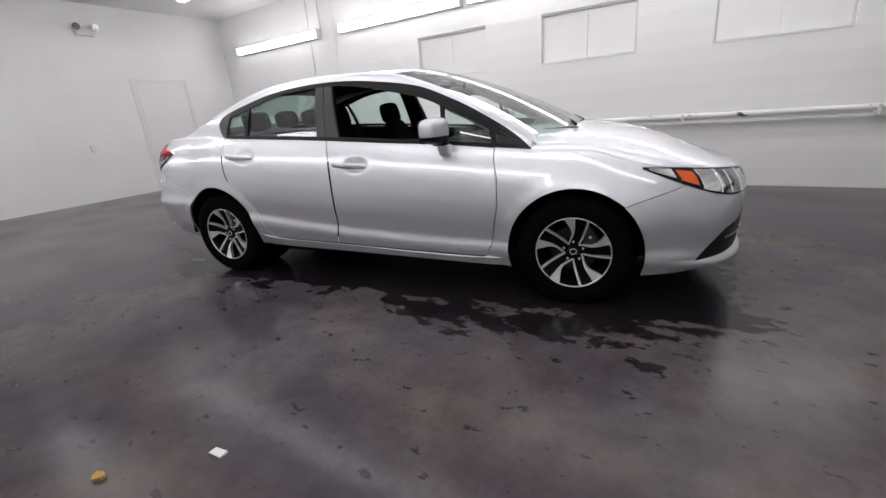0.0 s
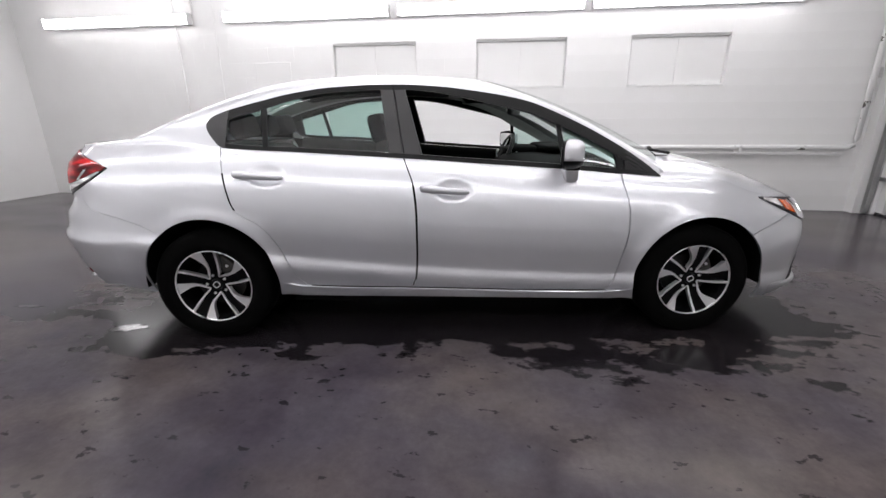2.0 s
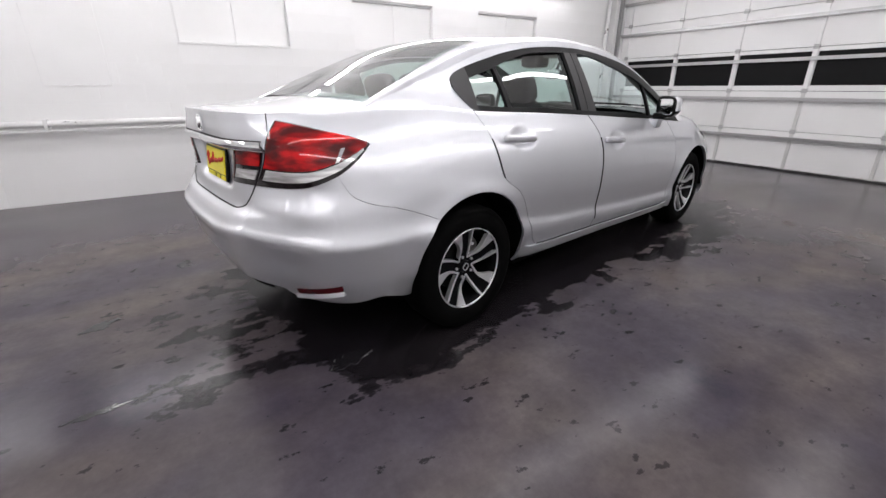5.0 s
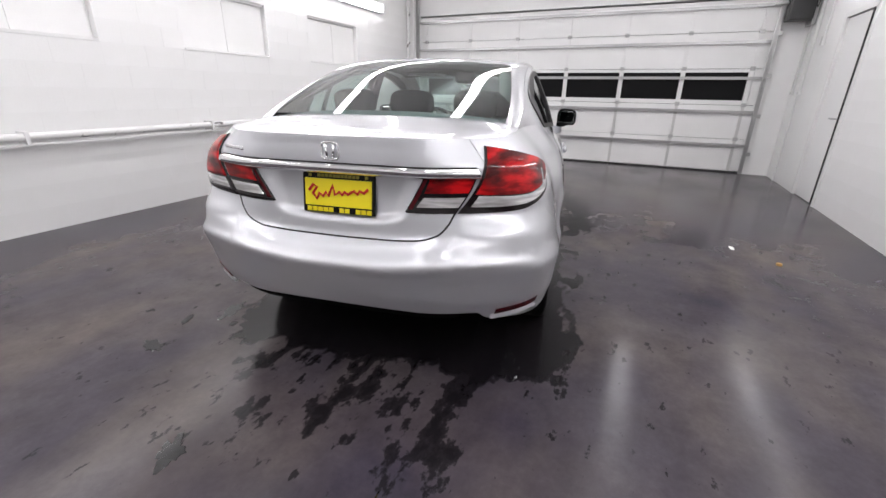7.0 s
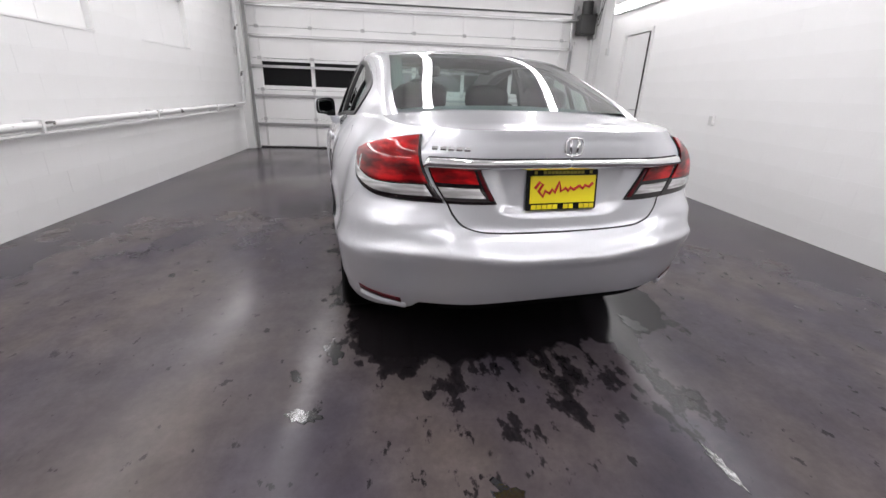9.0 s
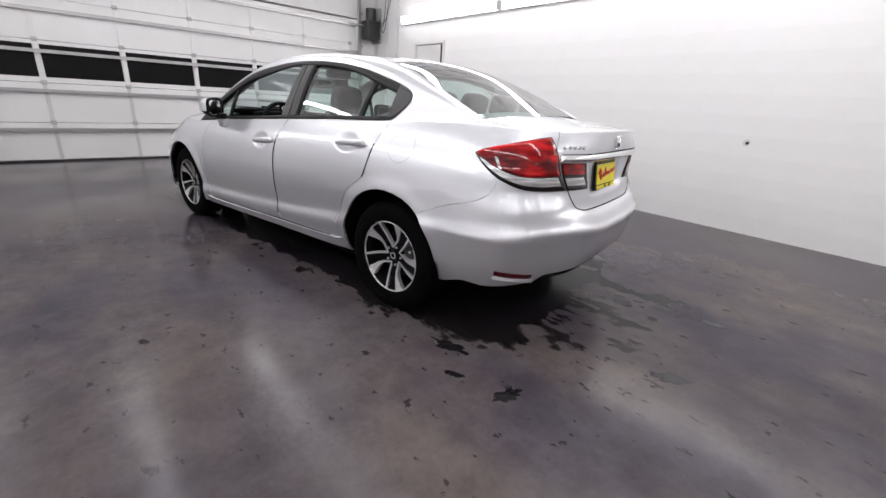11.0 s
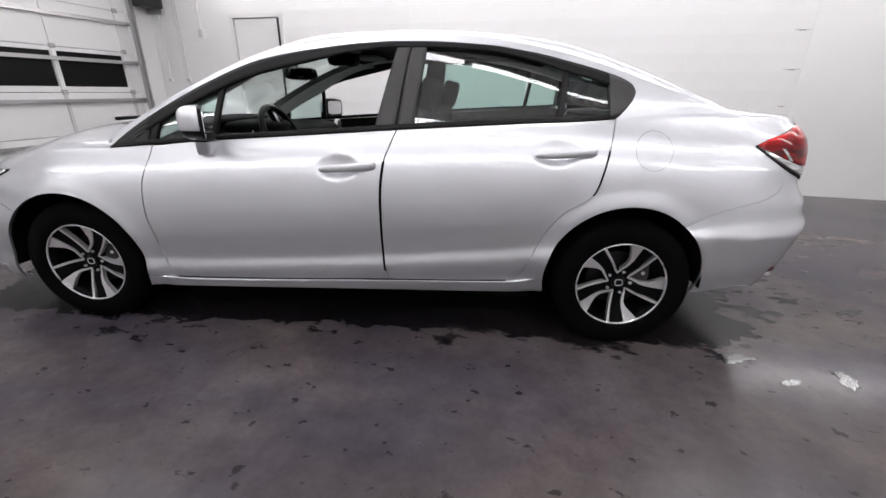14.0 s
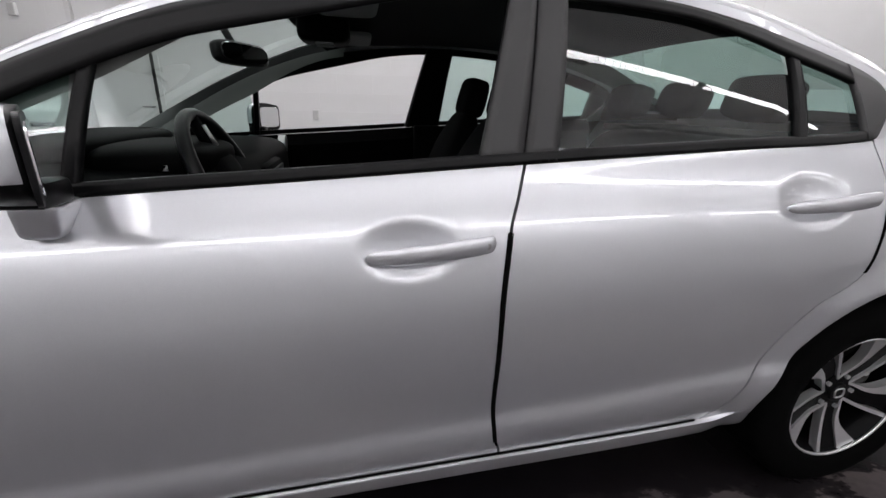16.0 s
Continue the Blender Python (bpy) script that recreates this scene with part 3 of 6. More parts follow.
def body(p, z):
    """A point of the body side, left half, at station p and height z."""
    if p < 1:
        s, q = round_end(1 - p, round_rear(z))
        c = ease(0.40, 0.86, q)
        # the bumper's crease climbs from the middle towards the corners
        zc = z - 0.036 * ease(0.15, 0.62, q) * ease(1.15, 0.75, q) * ease(0.42, 0.54, z) * ease(0.78, 0.66, z)
        rx = rear_x(zc) * (1 - c) + corner_x(zc) * c
        x = XR + (rx - XR) * s
        y = side_y(max(x, -2.0), z, belt_z(x)) * q if p > 0 else 0.0
        y += corner_out(z) * ease(0.0, 0.45, s) * ease(0.3, 0.8, q)
        x += 0.05 * ease(0.66, 0.92, q) * ease(0.96, 1.08, z) * s
        # hollow round the plate
        x += 0.026 * ease(0.725, 0.765, z - 0.035 * (y / 0.3) ** 4) * ease(0.933, 0.915, z) * ease(0.30 + 0.35 * (z - 0.776), 0.22 + 0.35 * (z - 0.776), y)
        return Vector((x, y, z))
    if p > 5:
        s, q = round_end(p - 5, 2.5)
        x = XF + (front_x(z) - XF) * s
        return Vector((x, side_y(min(x, 2.0), z, belt_z(x)) * q if p < 6 else 0.0, z))
    cuts = [XR, cut_rear(z), cut_mid(z), cut_front(z), XF]
    i = min(int(p) - 1, 3)
    x = cuts[i] + (cuts[i + 1] - cuts[i]) * (p - 1 - i)
    return Vector((x, side_y(x, z, belt_z(x)), z))


def p_at_y(y, z):
    lo, hi = 0.0, 1.0
    for _ in range(30):
        m = (lo + hi) / 2
        lo, hi = (m, hi) if body(m, z).y < y else (lo, m)
    return lo


def p_at_x(x, z):
    lo, hi = (0.0, 1.0) if x < 0 else (5.0, 6.0)
    for _ in range(30):
        m = (lo + hi) / 2
        lo, hi = (m, hi) if body(m, z).x < x else (lo, m)
    return lo


def edge_z(p, which):
    """Bottom, seam and shoulder heights at a station."""
    z = 0.6
    for _ in range(4):
        x = body(p, z).x
        z = (sill_z, seam_z, belt_z)[which](x)
    if which == 1 and p < 1:
        # round the tail the seam drops to the boot lid's lower edge
        z = 0.8
        for _ in range(5):
            e = body(p, z)
            z = seam_z(e.x) if e.x > -1.98 else trunk_low(abs(e.y))
    return z


def normal_at(p, z, e=0.004):
    p0, p1 = max(p - 0.01, 0.0001), min(p + 0.01, 5.9999)
    n = (body(p1, z) - body(p0, z)).cross(body(p, z + e) - body(p, z - e))
    n.normalize()
    return -n if n.y * 1.0 + (n.x * (1 if p > 3 else -1)) * (p < 1 or p > 5) < 0 else n


def flipped(P):
    return [[Vector((v.x, -v.y, v.z)) for v in row] for row in P]


def grid(bm, P):
    V = [[bm.verts.new(v) for v in row] for row in P]
    for i in range(len(V) - 1):
        for j in range(len(V[0]) - 1):
            try:
                bm.faces.new((V[i][j], V[i + 1][j], V[i + 1][j + 1], V[i][j + 1]))
            except ValueError:
                pass
    return V


def shut(P, gap=0.0022, depth=0.022, sides="udlr"):
    """A panel's grid with its edges drawn in by the gap and turned inwards by the depth. u/d: last/first column, l/r: first/last row."""
    P = [list(r) for r in P]
    n, m = len(P), len(P[0])

    def nudge(a, b):
        d = b - a
        return a + d * min(gap / max(d.length, 1e-6), 0.6)

    if "l" in sides:
        P[0] = [nudge(P[0][j], P[1][j]) for j in range(m)]
    if "r" in sides:
        P[-1] = [nudge(P[-1][j], P[-2][j]) for j in range(m)]
    for i in range(n):
        if "d" in sides:
            P[i][0] = nudge(P[i][0], P[i][1])
        if "u" in sides:
            P[i][-1] = nudge(P[i][-1], P[i][-2])

    def inward(v):
        c = Vector((v.x * 0.97, 0, 0.62))
        d = c - v
        d.z *= 0.4
        return v + d.normalized() * depth

    if "l" in sides:
        P.insert(0, [inward(v) for v in P[0]])
    if "r" in sides:
        P.append([inward(v) for v in P[-1]])
    for row in P:
        if "d" in sides:
            row.insert(0, inward(row[0]))
        if "u" in sides:
            row.append(inward(row[-1]))
    return P


def cut_arches(bm):
    """Cuts the wheel openings and turns their edges in."""
    for wx, wz, wr in ARCHES:
        gone = []
        for v in bm.verts:
            dx, dz = v.co.x - wx, v.co.z - wz
            d = math.hypot(dx, dz)
            if d < wr:
                if d > wr - 0.018:
                    v.co.x, v.co.z = wx + dx / d * wr, wz + dz / d * wr
                else:
                    gone.append(v)
        if not gone:
            continue
        bmesh.ops.delete(bm, geom=gone, context="VERTS")
        rim = [e for e in bm.edges if len(e.link_faces) == 1 and all(abs(math.hypot(v.co.x - wx, v.co.z - wz) - wr) < 0.012 for v in e.verts)]
        if rim:
            r = bmesh.ops.extrude_edge_only(bm, edges=rim)
            for v in r["geom"]:
                if isinstance(v, bmesh.types.BMVert):
                    v.co.y *= 0.982
                    v.co.x += (wx - v.co.x) * -0.01


def patch(p0, p1, q0, q1, nu, nv):
    """A grid of the body side between stations, from q0 to q1, where 0 is the bottom edge, 1 the seam and 2 the shoulder."""
    P = []
    for i in range(nu + 1):
        p = p0 + (p1 - p0) * i / nu
        za, zb, zc = edge_z(p, 0), edge_z(p, 1), edge_z(p, 2)
        row = []
        for j in range(nv + 1):
            q = q0 + (q1 - q0) * j / nv
            z = za + (zb - za) * q if q <= 1 else zb + (zc - zb) * (q - 1)
            row.append(body(p, z))
        P.append(row)
    return P


car = tagged(new("car"), "silver four-door sedan with front windows down, parked on the damp floor", "car")


def both(name, make, mat, parent, label="", smooth=True, names=None):
    """The same part on the left and, mirrored, on the right side."""
    out = []
    for s in (1, -1):
        bm = make()
        if s < 0:
            bmesh.ops.scale(bm, vec=(1, -1, 1), verts=bm.verts)
            bmesh.ops.reverse_faces(bm, faces=bm.faces)
        out.append(part(name, bm, mat, parent, label, smooth))
    return out


def panel_of(*grids, arches=False):
    def make():
        bm = bmesh.new()
        for P in grids:
            grid(bm, P)
        bmesh.ops.remove_doubles(bm, verts=bm.verts, dist=0.0004)
        if arches:
            cut_arches(bm)
        return bm

    return make


LID = p_at_y(0.585, 0.95)  # the station where the boot lid ends
# doors, wings, quarters and sills
front_doors = both("front_door", panel_of(shut(patch(3, 4, 1, 2, 120, 72), 0.0036)), M_PAINT, car)
rear_doors = both("rear_door", panel_of(shut(patch(2, 3, 1, 2, 100, 72), 0.0036), arches=True), M_PAINT, car)
both("front_wing", panel_of(shut(patch(4, 5.42, 1, 2, 70, 44), sides="dlr"), shut(patch(4, 4.75, 0, 1, 50, 24), sides="l"), arches=True), M_PAINT, car)
both("rear_quarter", panel_of(shut(patch(1, 2, 1, 2, 70, 60), 0.0010, sides="dr"), shut(patch(LID, 1, 1, 2, 60, 60), 0.0010, sides="dl"), patch(1.55, 2, 0, 1, 30, 24), arches=True), M_PAINT, car)
both("sill", panel_of(shut(patch(2, 4, 0, 1, 110, 14), sides="u")), M_PAINT, car)


def bumper(p0, p1, p2, nu):
    def make():
        bm = bmesh.new()
        for s in (1, -1):
            for P in (shut(patch(p0, p1, 0, 1, nu, 56), 0.0012, sides="u"), shut(patch(p1, p2, 0, 1, 30, 56), 0.0012, sides="u")):
                grid(bm, P if s > 0 else flipped(P)[::-1])
        bmesh.ops.remove_doubles(bm, verts=bm.verts, dist=0.0004)
        cut_arches(bm)
        return bm

    return make


part("rear_bumper", bumper(0, 1, 1.5, 110)(), M_PAINT, car)


def front_bumper():
    bm = bmesh.new()
    for s in (1, -1):
        for P in (patch(4.6, 5, 0, 1, 30, 34), shut(patch(5, 5.42, 0, 1, 30, 34), sides="u"), patch(5.42, 6, 0, 2, 40, 60)):
            grid(bm, P if s > 0 else flipped(P)[::-1])
    bmesh.ops.remove_doubles(bm, verts=bm.verts, dist=0.0004)
    cut_arches(bm)
    return bm


part("front_bumper", front_bumper(), M_PAINT, car)

# boot lid: rear face and top in one


def strips(p0, p1, n, crown, inner=1.0, m=24, s0=0.0):
    """Cross strips over the body between the shoulders, from station p0 to p1, crowned towards a centre height."""
    P = []
    for i in range(n + 1):
        p = p0 + (p1 - p0) * i / n
        e = body(p, edge_z(p, 2))
        row = []
        for j in range(m + 1):
            t = s0 + (1 - s0) * j / m
            t *= inner
            y = e.y * (1 - t)
            k = 1 - (y / max(e.y, 1e-4)) ** 2 if e.y > 1e-4 else 1.0
            row.append(Vector((e.x, y, e.z + (crown(e.x) - e.z) * (k ** 0.6 if k > 0 else 0))))
        P.append(row)
    return P


deck_z = curve((-2.16, 1.0592), (-2.12, 1.069), (-2.08, 1.075), (-2.0, 1.082), (-1.85, 1.098), (-1.72, 1.115), (-1.6, 1.13), (-1.4, 1.14))
hood_z = curve((0.9, 0.985), (1.3, 0.988), (1.5, 0.966), (1.7, 0.915), (1.88, 0.845), (2.02, 0.782), (2.12, 0.740), (2.2, 0.717), (2.3, 0.703))


def lid():
    bm = bmesh.new()
    top = strips(0.0, 0.98, 60, deck_z, s0=0.14)
    face = shut(patch(0, LID, 1, 2, 60, 48), 0.004, sides="dr")
    for s in (1, -1):
        grid(bm, top if s > 0 else flipped(top))
        grid(bm, face if s > 0 else flipped(face))
    bmesh.ops.remove_doubles(bm, verts=bm.verts, dist=0.0005)
    return bm


trunk = part("trunk_lid", lid(), M_PAINT, car)
both("rear_deck_side", lambda: (lambda b: (grid(b, [r[:5] for r in strips(0.0, 1.3, 60, deck_z)]), b)[1])(bmesh.new()), M_PAINT, car)


def hood():
    bm = bmesh.new()
    P = strips(4.0, 6.0, 90, hood_z, m=30)
    for s in (1, -1):
        grid(bm, P if s > 0 else flipped(P))
    bmesh.ops.remove_doubles(bm, verts=bm.verts, dist=0.0005)
    return bm


part("hood", hood(), M_PAINT, car)

# jamb sheets behind the door gaps, near-black to put in the gaps' shade
def jambs():
    bm = bmesh.new()
    P = [[Vector((v.x, v.y - 0.03, v.z)) for v in row] for row in patch(1.8, 4.15, 0.6, 1.98, 90, 24)]
    grid(bm, P)
    cut_arches(bm)
    return bm


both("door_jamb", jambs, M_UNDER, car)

# ---- greenhouse ----
def rail(*keys):
    """A natural cubic spline through (t, x, y, z) keys at even steps of t."""
    T = np.array([k[0] for k in keys], float)
    V = np.array([k[1:] for k in keys], float)
    n, h = len(T), T[1] - T[0]
    A = np.eye(n) * 4
    B = np.zeros((n, 3))
    for i in range(1, n - 1):
        A[i, i - 1] = A[i, i + 1] = 1
        B[i] = 6 * (V[i - 1] - 2 * V[i] + V[i + 1]) / h ** 2
    A[0, 0] = A[-1, -1] = 1
    M = np.linalg.solve(A, B)

    def at(t):
        t = min(max(t, T[0]), T[-1])
        i = min(int((t - T[0]) / h), n - 2)
        a, b = (T[i + 1] - t) / h, (t - T[i]) / h
        return Vector(a * V[i] + b * V[i + 1] + ((a ** 3 - a) * M[i] + (b ** 3 - b) * M[i + 1]) * h ** 2 / 6)

    return at


# t: 0 foot of the windscreen, 1 its top, 2 above the middle pillar, 3 top of the rear glass, 4 its foot
R_TOP = rail((0, 1.12, 0.742, 0.915), (0.5, 0.66, 0.66, 1.178), (1, 0.26, 0.607, 1.332), (1.5, -0.05, 0.595, 1.378), (2, -0.36, 0.592, 1.392), (2.5, -0.72, 0.592, 1.372), (3, -1.08, 0.60, 1.30), (3.5, -1.42, 0.632, 1.19), (4, -1.74, 0.640, 1.082), (4.5, -2.02, 0.58, 0.965))
R_EDGE = rail((0, 1.10, 0.68, 0.962), (0.5, 0.62, 0.605, 1.215), (1, 0.18, 0.545, 1.375), (1.5, -0.08, 0.535, 1.405), (2, -0.36, 0.53, 1.415), (2.5, -0.70, 0.525, 1.402), (3, -1.03, 0.52, 1.362), (3.5, -1.365, 0.560, 1.250), (4, -1.70, 0.585, 1.105), (4.5, -2.03, 0.54, 0.935))
R_MID = rail((0, 1.30, 0, 0.992), (0.5, 0.78, 0, 1.235), (1, 0.27, 0, 1.405), (1.5, -0.02, 0, 1.430), (2, -0.36, 0, 1.438), (2.5, -0.70, 0, 1.425), (3, -1.09, 0, 1.385), (3.5, -1.43, 0, 1.262), (4, -1.76, 0, 1.112), (4.5, -2.08, 0, 0.95))
dlo_top_z = curve((-1.318, 1.160), (-1.312, 1.180), (-1.29, 1.201), (-1.24, 1.224), (-1.15, 1.252), (-1.05, 1.278), (-0.885, 1.317), (-0.655, 1.350), (-0.38, 1.363), (-0.29, 1.363), (-0.1, 1.354), (0.085, 1.333), (0.36, 1.285), (0.6, 1.193), (0.9, 1.035), (1.02, 0.955), (1.095, 0.893))
dlo_low_z = curve((-1.318, 1.158), (-1.312, 1.142), (-1.296, 1.116), (-1.26, 1.076), (-1.238, 1.056), (-1.22, 1.050), (-0.78, 1.024), (-0.285, 0.993), (0.12, 0.964), (0.58, 0.932), (1.095, 0.887))
_rail = [R_TOP(0.01 * k) for k in range(401)][::-1]
_rail_x, _rail_y, _rail_z = ([v[k] for v in _rail] for k in range(3))


def top_y(x):
    return float(np.interp(x, _rail_x, _rail_y))


def top_zx(x):
    return float(np.interp(x, _rail_x, _rail_z))


def flank(x, z):
    """A point of the cabin's side above the shoulder."""
    zb = belt_z(x)
    yb = side_y(x, zb, zb)
    zt = max(top_zx(x), zb + 0.004)
    t = min(max((z - zb) / (zt - zb), 0), 1)
    y = yb + (top_y(x) - yb) * t + 0.014 * math.sin(math.pi * t) * min((zt - zb) / 0.3, 1)
    return Vector((x, y, z))


def flank_grid(x0, x1, lo, hi, nu, nv, out=0.0):
    return [[flank(x, lo(x) + (hi(x) - lo(x)) * j / nv) + Vector((0, out, 0)) for j in range(nv + 1)] for x in (x0 + (x1 - x0) * i / nu for i in range(nu + 1))]


def cabin_frame():
    """The painted arch above the side windows, pillars and rear quarters."""
    bm = bmesh.new()
    P = flank_grid(-1.315, 1.095, dlo_top_z, lambda x: top_zx(x) - 0.0015, 150, 5)
    Q = flank_grid(-1.74, -1.315, belt_z, lambda x: max(top_zx(x), belt_z(x) + 0.002), 30, 8)
    Q2 = flank_grid(-1.315, -1.2, belt_z, lambda x: max(dlo_low_z(x), belt_z(x) + 0.0005), 14, 4)
    S = [[R_TOP(t) + Vector((0, 0.0, -0.016))] + [R_TOP(t).lerp(R_EDGE(t), j / 4) + Vector((0, 0.004, 0.008)) * math.sin(math.pi * j / 4) for j in range(5)] for t in (4.28 * i / 170 for i in range(171))]
    for G in (P, Q, Q2, S):
        for s in (1, -1):
            grid(bm, G if s > 0 else flipped(G))
    roof = []
    for i in range(81):
        t = 1 + 2 * i / 80
        e, c = R_EDGE(t), R_MID(t)
        row = []
        for j in range(31):
            k = j / 30 * 2 - 1
            a = 1 - abs(k) ** 2.2
            row.append(Vector((e.x + (c.x - e.x) * a, e.y * k, e.z + (c.z - e.z) * a)))
        roof.append(row)
    grid(bm, roof)
    bmesh.ops.remove_doubles(bm, verts=bm.verts, dist=0.0008)
    return bm


part("roof", cabin_frame(), M_PAINT, car)


def screen(t0, t1, out):
    P = []
    for i in range(31):
        t = t0 + (t1 - t0) * i / 30
        e, c = R_EDGE(t), R_MID(t)
        row = []
        for j in range(31):
            k = j / 30 * 2 - 1
            a = 1 - abs(k) ** 2.2
            row.append(Vector((e.x + (c.x - e.x) * a, e.y * k * 0.995, e.z + (c.z - e.z) * a + out)))
        P.append(row)
    bm = bmesh.new()
    grid(bm, P)
    return bm


for nm, t0, t1, lab in (("windscreen", 0.0, 1.0, "clear windscreen"), ("rear_window", 3.0, 4.0, "tinted rear window")):
    part(nm, screen(t0, t1, 0.0), M_GLASS if t0 else M_WINDSCREEN, car, lab)

# side windows: front ones are down
def glass_patch(x0, x1, inset=0.012):
    def make():
        bm = bmesh.new()
        grid(bm, flank_grid(x0, x1, dlo_low_z, dlo_top_z, 30, 10, -inset))
        return bm

    return make


for nm, x0, x1, lab in (("rear_side_window", -0.985, -0.36, "tinted closed rear side window"), ("quarter_window", -1.225, -1.005, "small fixed quarter window"), ("front_quarter_window", 0.575, 0.86, "small fixed front quarter window")):
    both(nm, glass_patch(x0, x1), M_GLASS, car, lab)


def strip_patch(x0, x1, lo, hi, nu=20, nv=6, out=0.004, depth=0.02):
    def make():
        bm = bmesh.new()
        P = flank_grid(x0, x1, lo, hi, nu, nv, out)
        back = lambda v: v + Vector((0, -depth, 0))
        P = [[back(r[0])] + r + [back(r[-1])] for r in P]
        P = [[back(v) for v in P[0]]] + P + [[back(v) for v in P[-1]]]
        grid(bm, P)
        return bm

    return make



def lean_patch(b0, b1, t0, t1, out=0.004, depth=0.02, nv=12, nu=4):
    """A pillar strip from the shoulder (b0-b1) up to the window's top edge (t0-t1)."""

    def make():
        bm = bmesh.new()
        P = []
        for i in range(nu + 1):
            f = i / nu
            xb, xt = b0 + (b1 - b0) * f, t0 + (t1 - t0) * f
            zb, zt = dlo_low_z(xb) + 0.001, dlo_top_z(xt) - 0.004
            P.append([flank(xb + (xt - xb) * j / nv, zb + (zt - zb) * j / nv) + Vector((0, out, 0)) for j in range(nv + 1)])
        back = lambda v: v + Vector((0, -depth, 0))
        P = [[back(r[0])] + r + [back(r[-1])] for r in P]
        P = [[back(v) for v in P[0]]] + P + [[back(v) for v in P[-1]]]
        grid(bm, P)
        return bm

    return make


both("front_pillar_cover", lean_patch(-0.272, -0.178, -0.332, -0.276), M_PILLAR, car, "satin black pillar cover")
both("rear_pillar_cover", lean_patch(-0.352, -0.278, -0.405, -0.338), M_PILLAR, car, "satin black pillar cover")
both("window_trim_top", strip_patch(-1.315, 1.095, lambda x: max(dlo_top_z(x) - 0.028 - 0.036 * ease(-0.25, 0.35, x) - 0.022 * ease(-0.7, -1.1, x), dlo_low_z(x)), dlo_top_z, 140, 3), M_TRIM, car)
both("window_trim_low", strip_patch(-1.225, 1.095, dlo_low_z, lambda x: min(dlo_low_z(x) + 0.022, dlo_top_z(x)), 120, 3), M_TRIM, car)
both("quarter_divider", lean_patch(-1.005, -0.975, -1.035, -1.012, 0.002), M_TRIM, car)
both("rear_corner_trim", strip_patch(-1.317, -1.205, dlo_low_z, dlo_top_z, 30, 8, 0.0065), M_PILLAR, car, "satin black corner trim")
both("sail_panel", strip_patch(0.90, 1.095, dlo_low_z, dlo_top_z, 14, 6, 0.004), M_PLASTIC, car, "grained black sail panel")
both("sail_divider", lean_patch(0.865, 0.905, 0.835, 0.875, 0.002), M_TRIM, car)
both("front_divider", lean_patch(0.565, 0.592, 0.525, 0.548, 0.0), M_TRIM, car)

# ---- lamps and fittings ----
def skin(p0, p1, lo, hi, nu, nv, out, depth=0.02):
    """A shell lying on the body between two height curves over the stations."""
    P = []
    for i in range(nu + 1):
        p = p0 + (p1 - p0) * i / nu
        a, b = lo(p), hi(p)
        row = []
        for j in range(nv + 1):
            z = a + (b - a) * j / nv
            row.append(body(p, z) + normal_at(p, z) * (out(j / nv, i / nu) if callable(out) else out))
        P.append(row)

    def back(v):
        d = Vector((-v.x * 0.3 * (abs(v.x) > 1.5), -v.y * 0.35, 0))
        return v + d.normalized() * depth

    P = [[back(r[0])] + r + [back(r[-1])] for r in P]
    P = [[back(v) for v in P[0]]] + P + [[back(v) for v in P[-1]]]
    bm = bmesh.new()
    grid(bm, P)
    return bm


PB = p_at_y(0.552, 0.94)
P_TIP = p_at_x(-1.828, 0.945)


def edge_curve(*keys):
    """A smooth edge on the body from (share, station, height) keys."""
    p, z = curve(*((k[0], k[1]) for k in keys)), curve(*((k[0], k[2]) for k in keys))
    return lambda u: (p(u), z(u))


OUT_LO = edge_curve((0, p_at_y(0.480, 0.791), 0.791), (0.22, p_at_y(0.60, 0.794), 0.794), (0.42, p_at_y(0.70, 0.803), 0.803), (0.62, p_at_x(-1.985, 0.838), 0.838), (0.82, p_at_x(-1.905, 0.885), 0.885), (1, P_TIP, 0.942))
OUT_HI = edge_curve((0, p_at_y(0.578, 1.0), 1.031), (0.3, 0.55, 1.013), (0.62, 0.635, 0.990), (0.82, 0.70, 0.972), (1, P_TIP, 0.947))
IN_LO = edge_curve((0, p_at_y(0.283, 0.786), 0.786), (0.5, p_at_y(0.38, 0.788), 0.788), (1, p_at_y(0.474, 0.791), 0.791))
IN_HI = edge_curve((0, p_at_y(0.356, 0.925), 0.925), (0.5, p_at_y(0.45, 0.929), 0.929), (1, p_at_y(0.545, 0.934), 0.934))


def lamp_shell(lo, hi, u0, u1, f0, f1, out, nu=30, nv=12, depth=0.014):
    """A shell on the body between two edges: shares u along and f up; ends may be functions of the other share."""
    P = []
    for i in range(nu + 1):
        row = []
        for j in range(nv + 1):
            f = f0 + (f1 - f0) * j / nv
            a, b = (w(f) if callable(w) else w for w in (u0, u1))
            u = a + (b - a) * i / nu
            (pa, za), (pb, zb) = lo(u), hi(u)
            p, z = pa + (pb - pa) * f, za + (zb - za) * f
            row.append(body(p, z) + normal_at(p, z) * out)
        P.append(row)

    def back(v):
        return v + Vector((-v.x * 0.3, -v.y * 0.35, 0)).normalized() * depth

    P = [[back(r[0])] + r + [back(r[-1])] for r in P]
    P = [[back(v) for v in P[0]]] + P + [[back(v) for v in P[-1]]]
    bm = bmesh.new()
    grid(bm, P)
    return bm


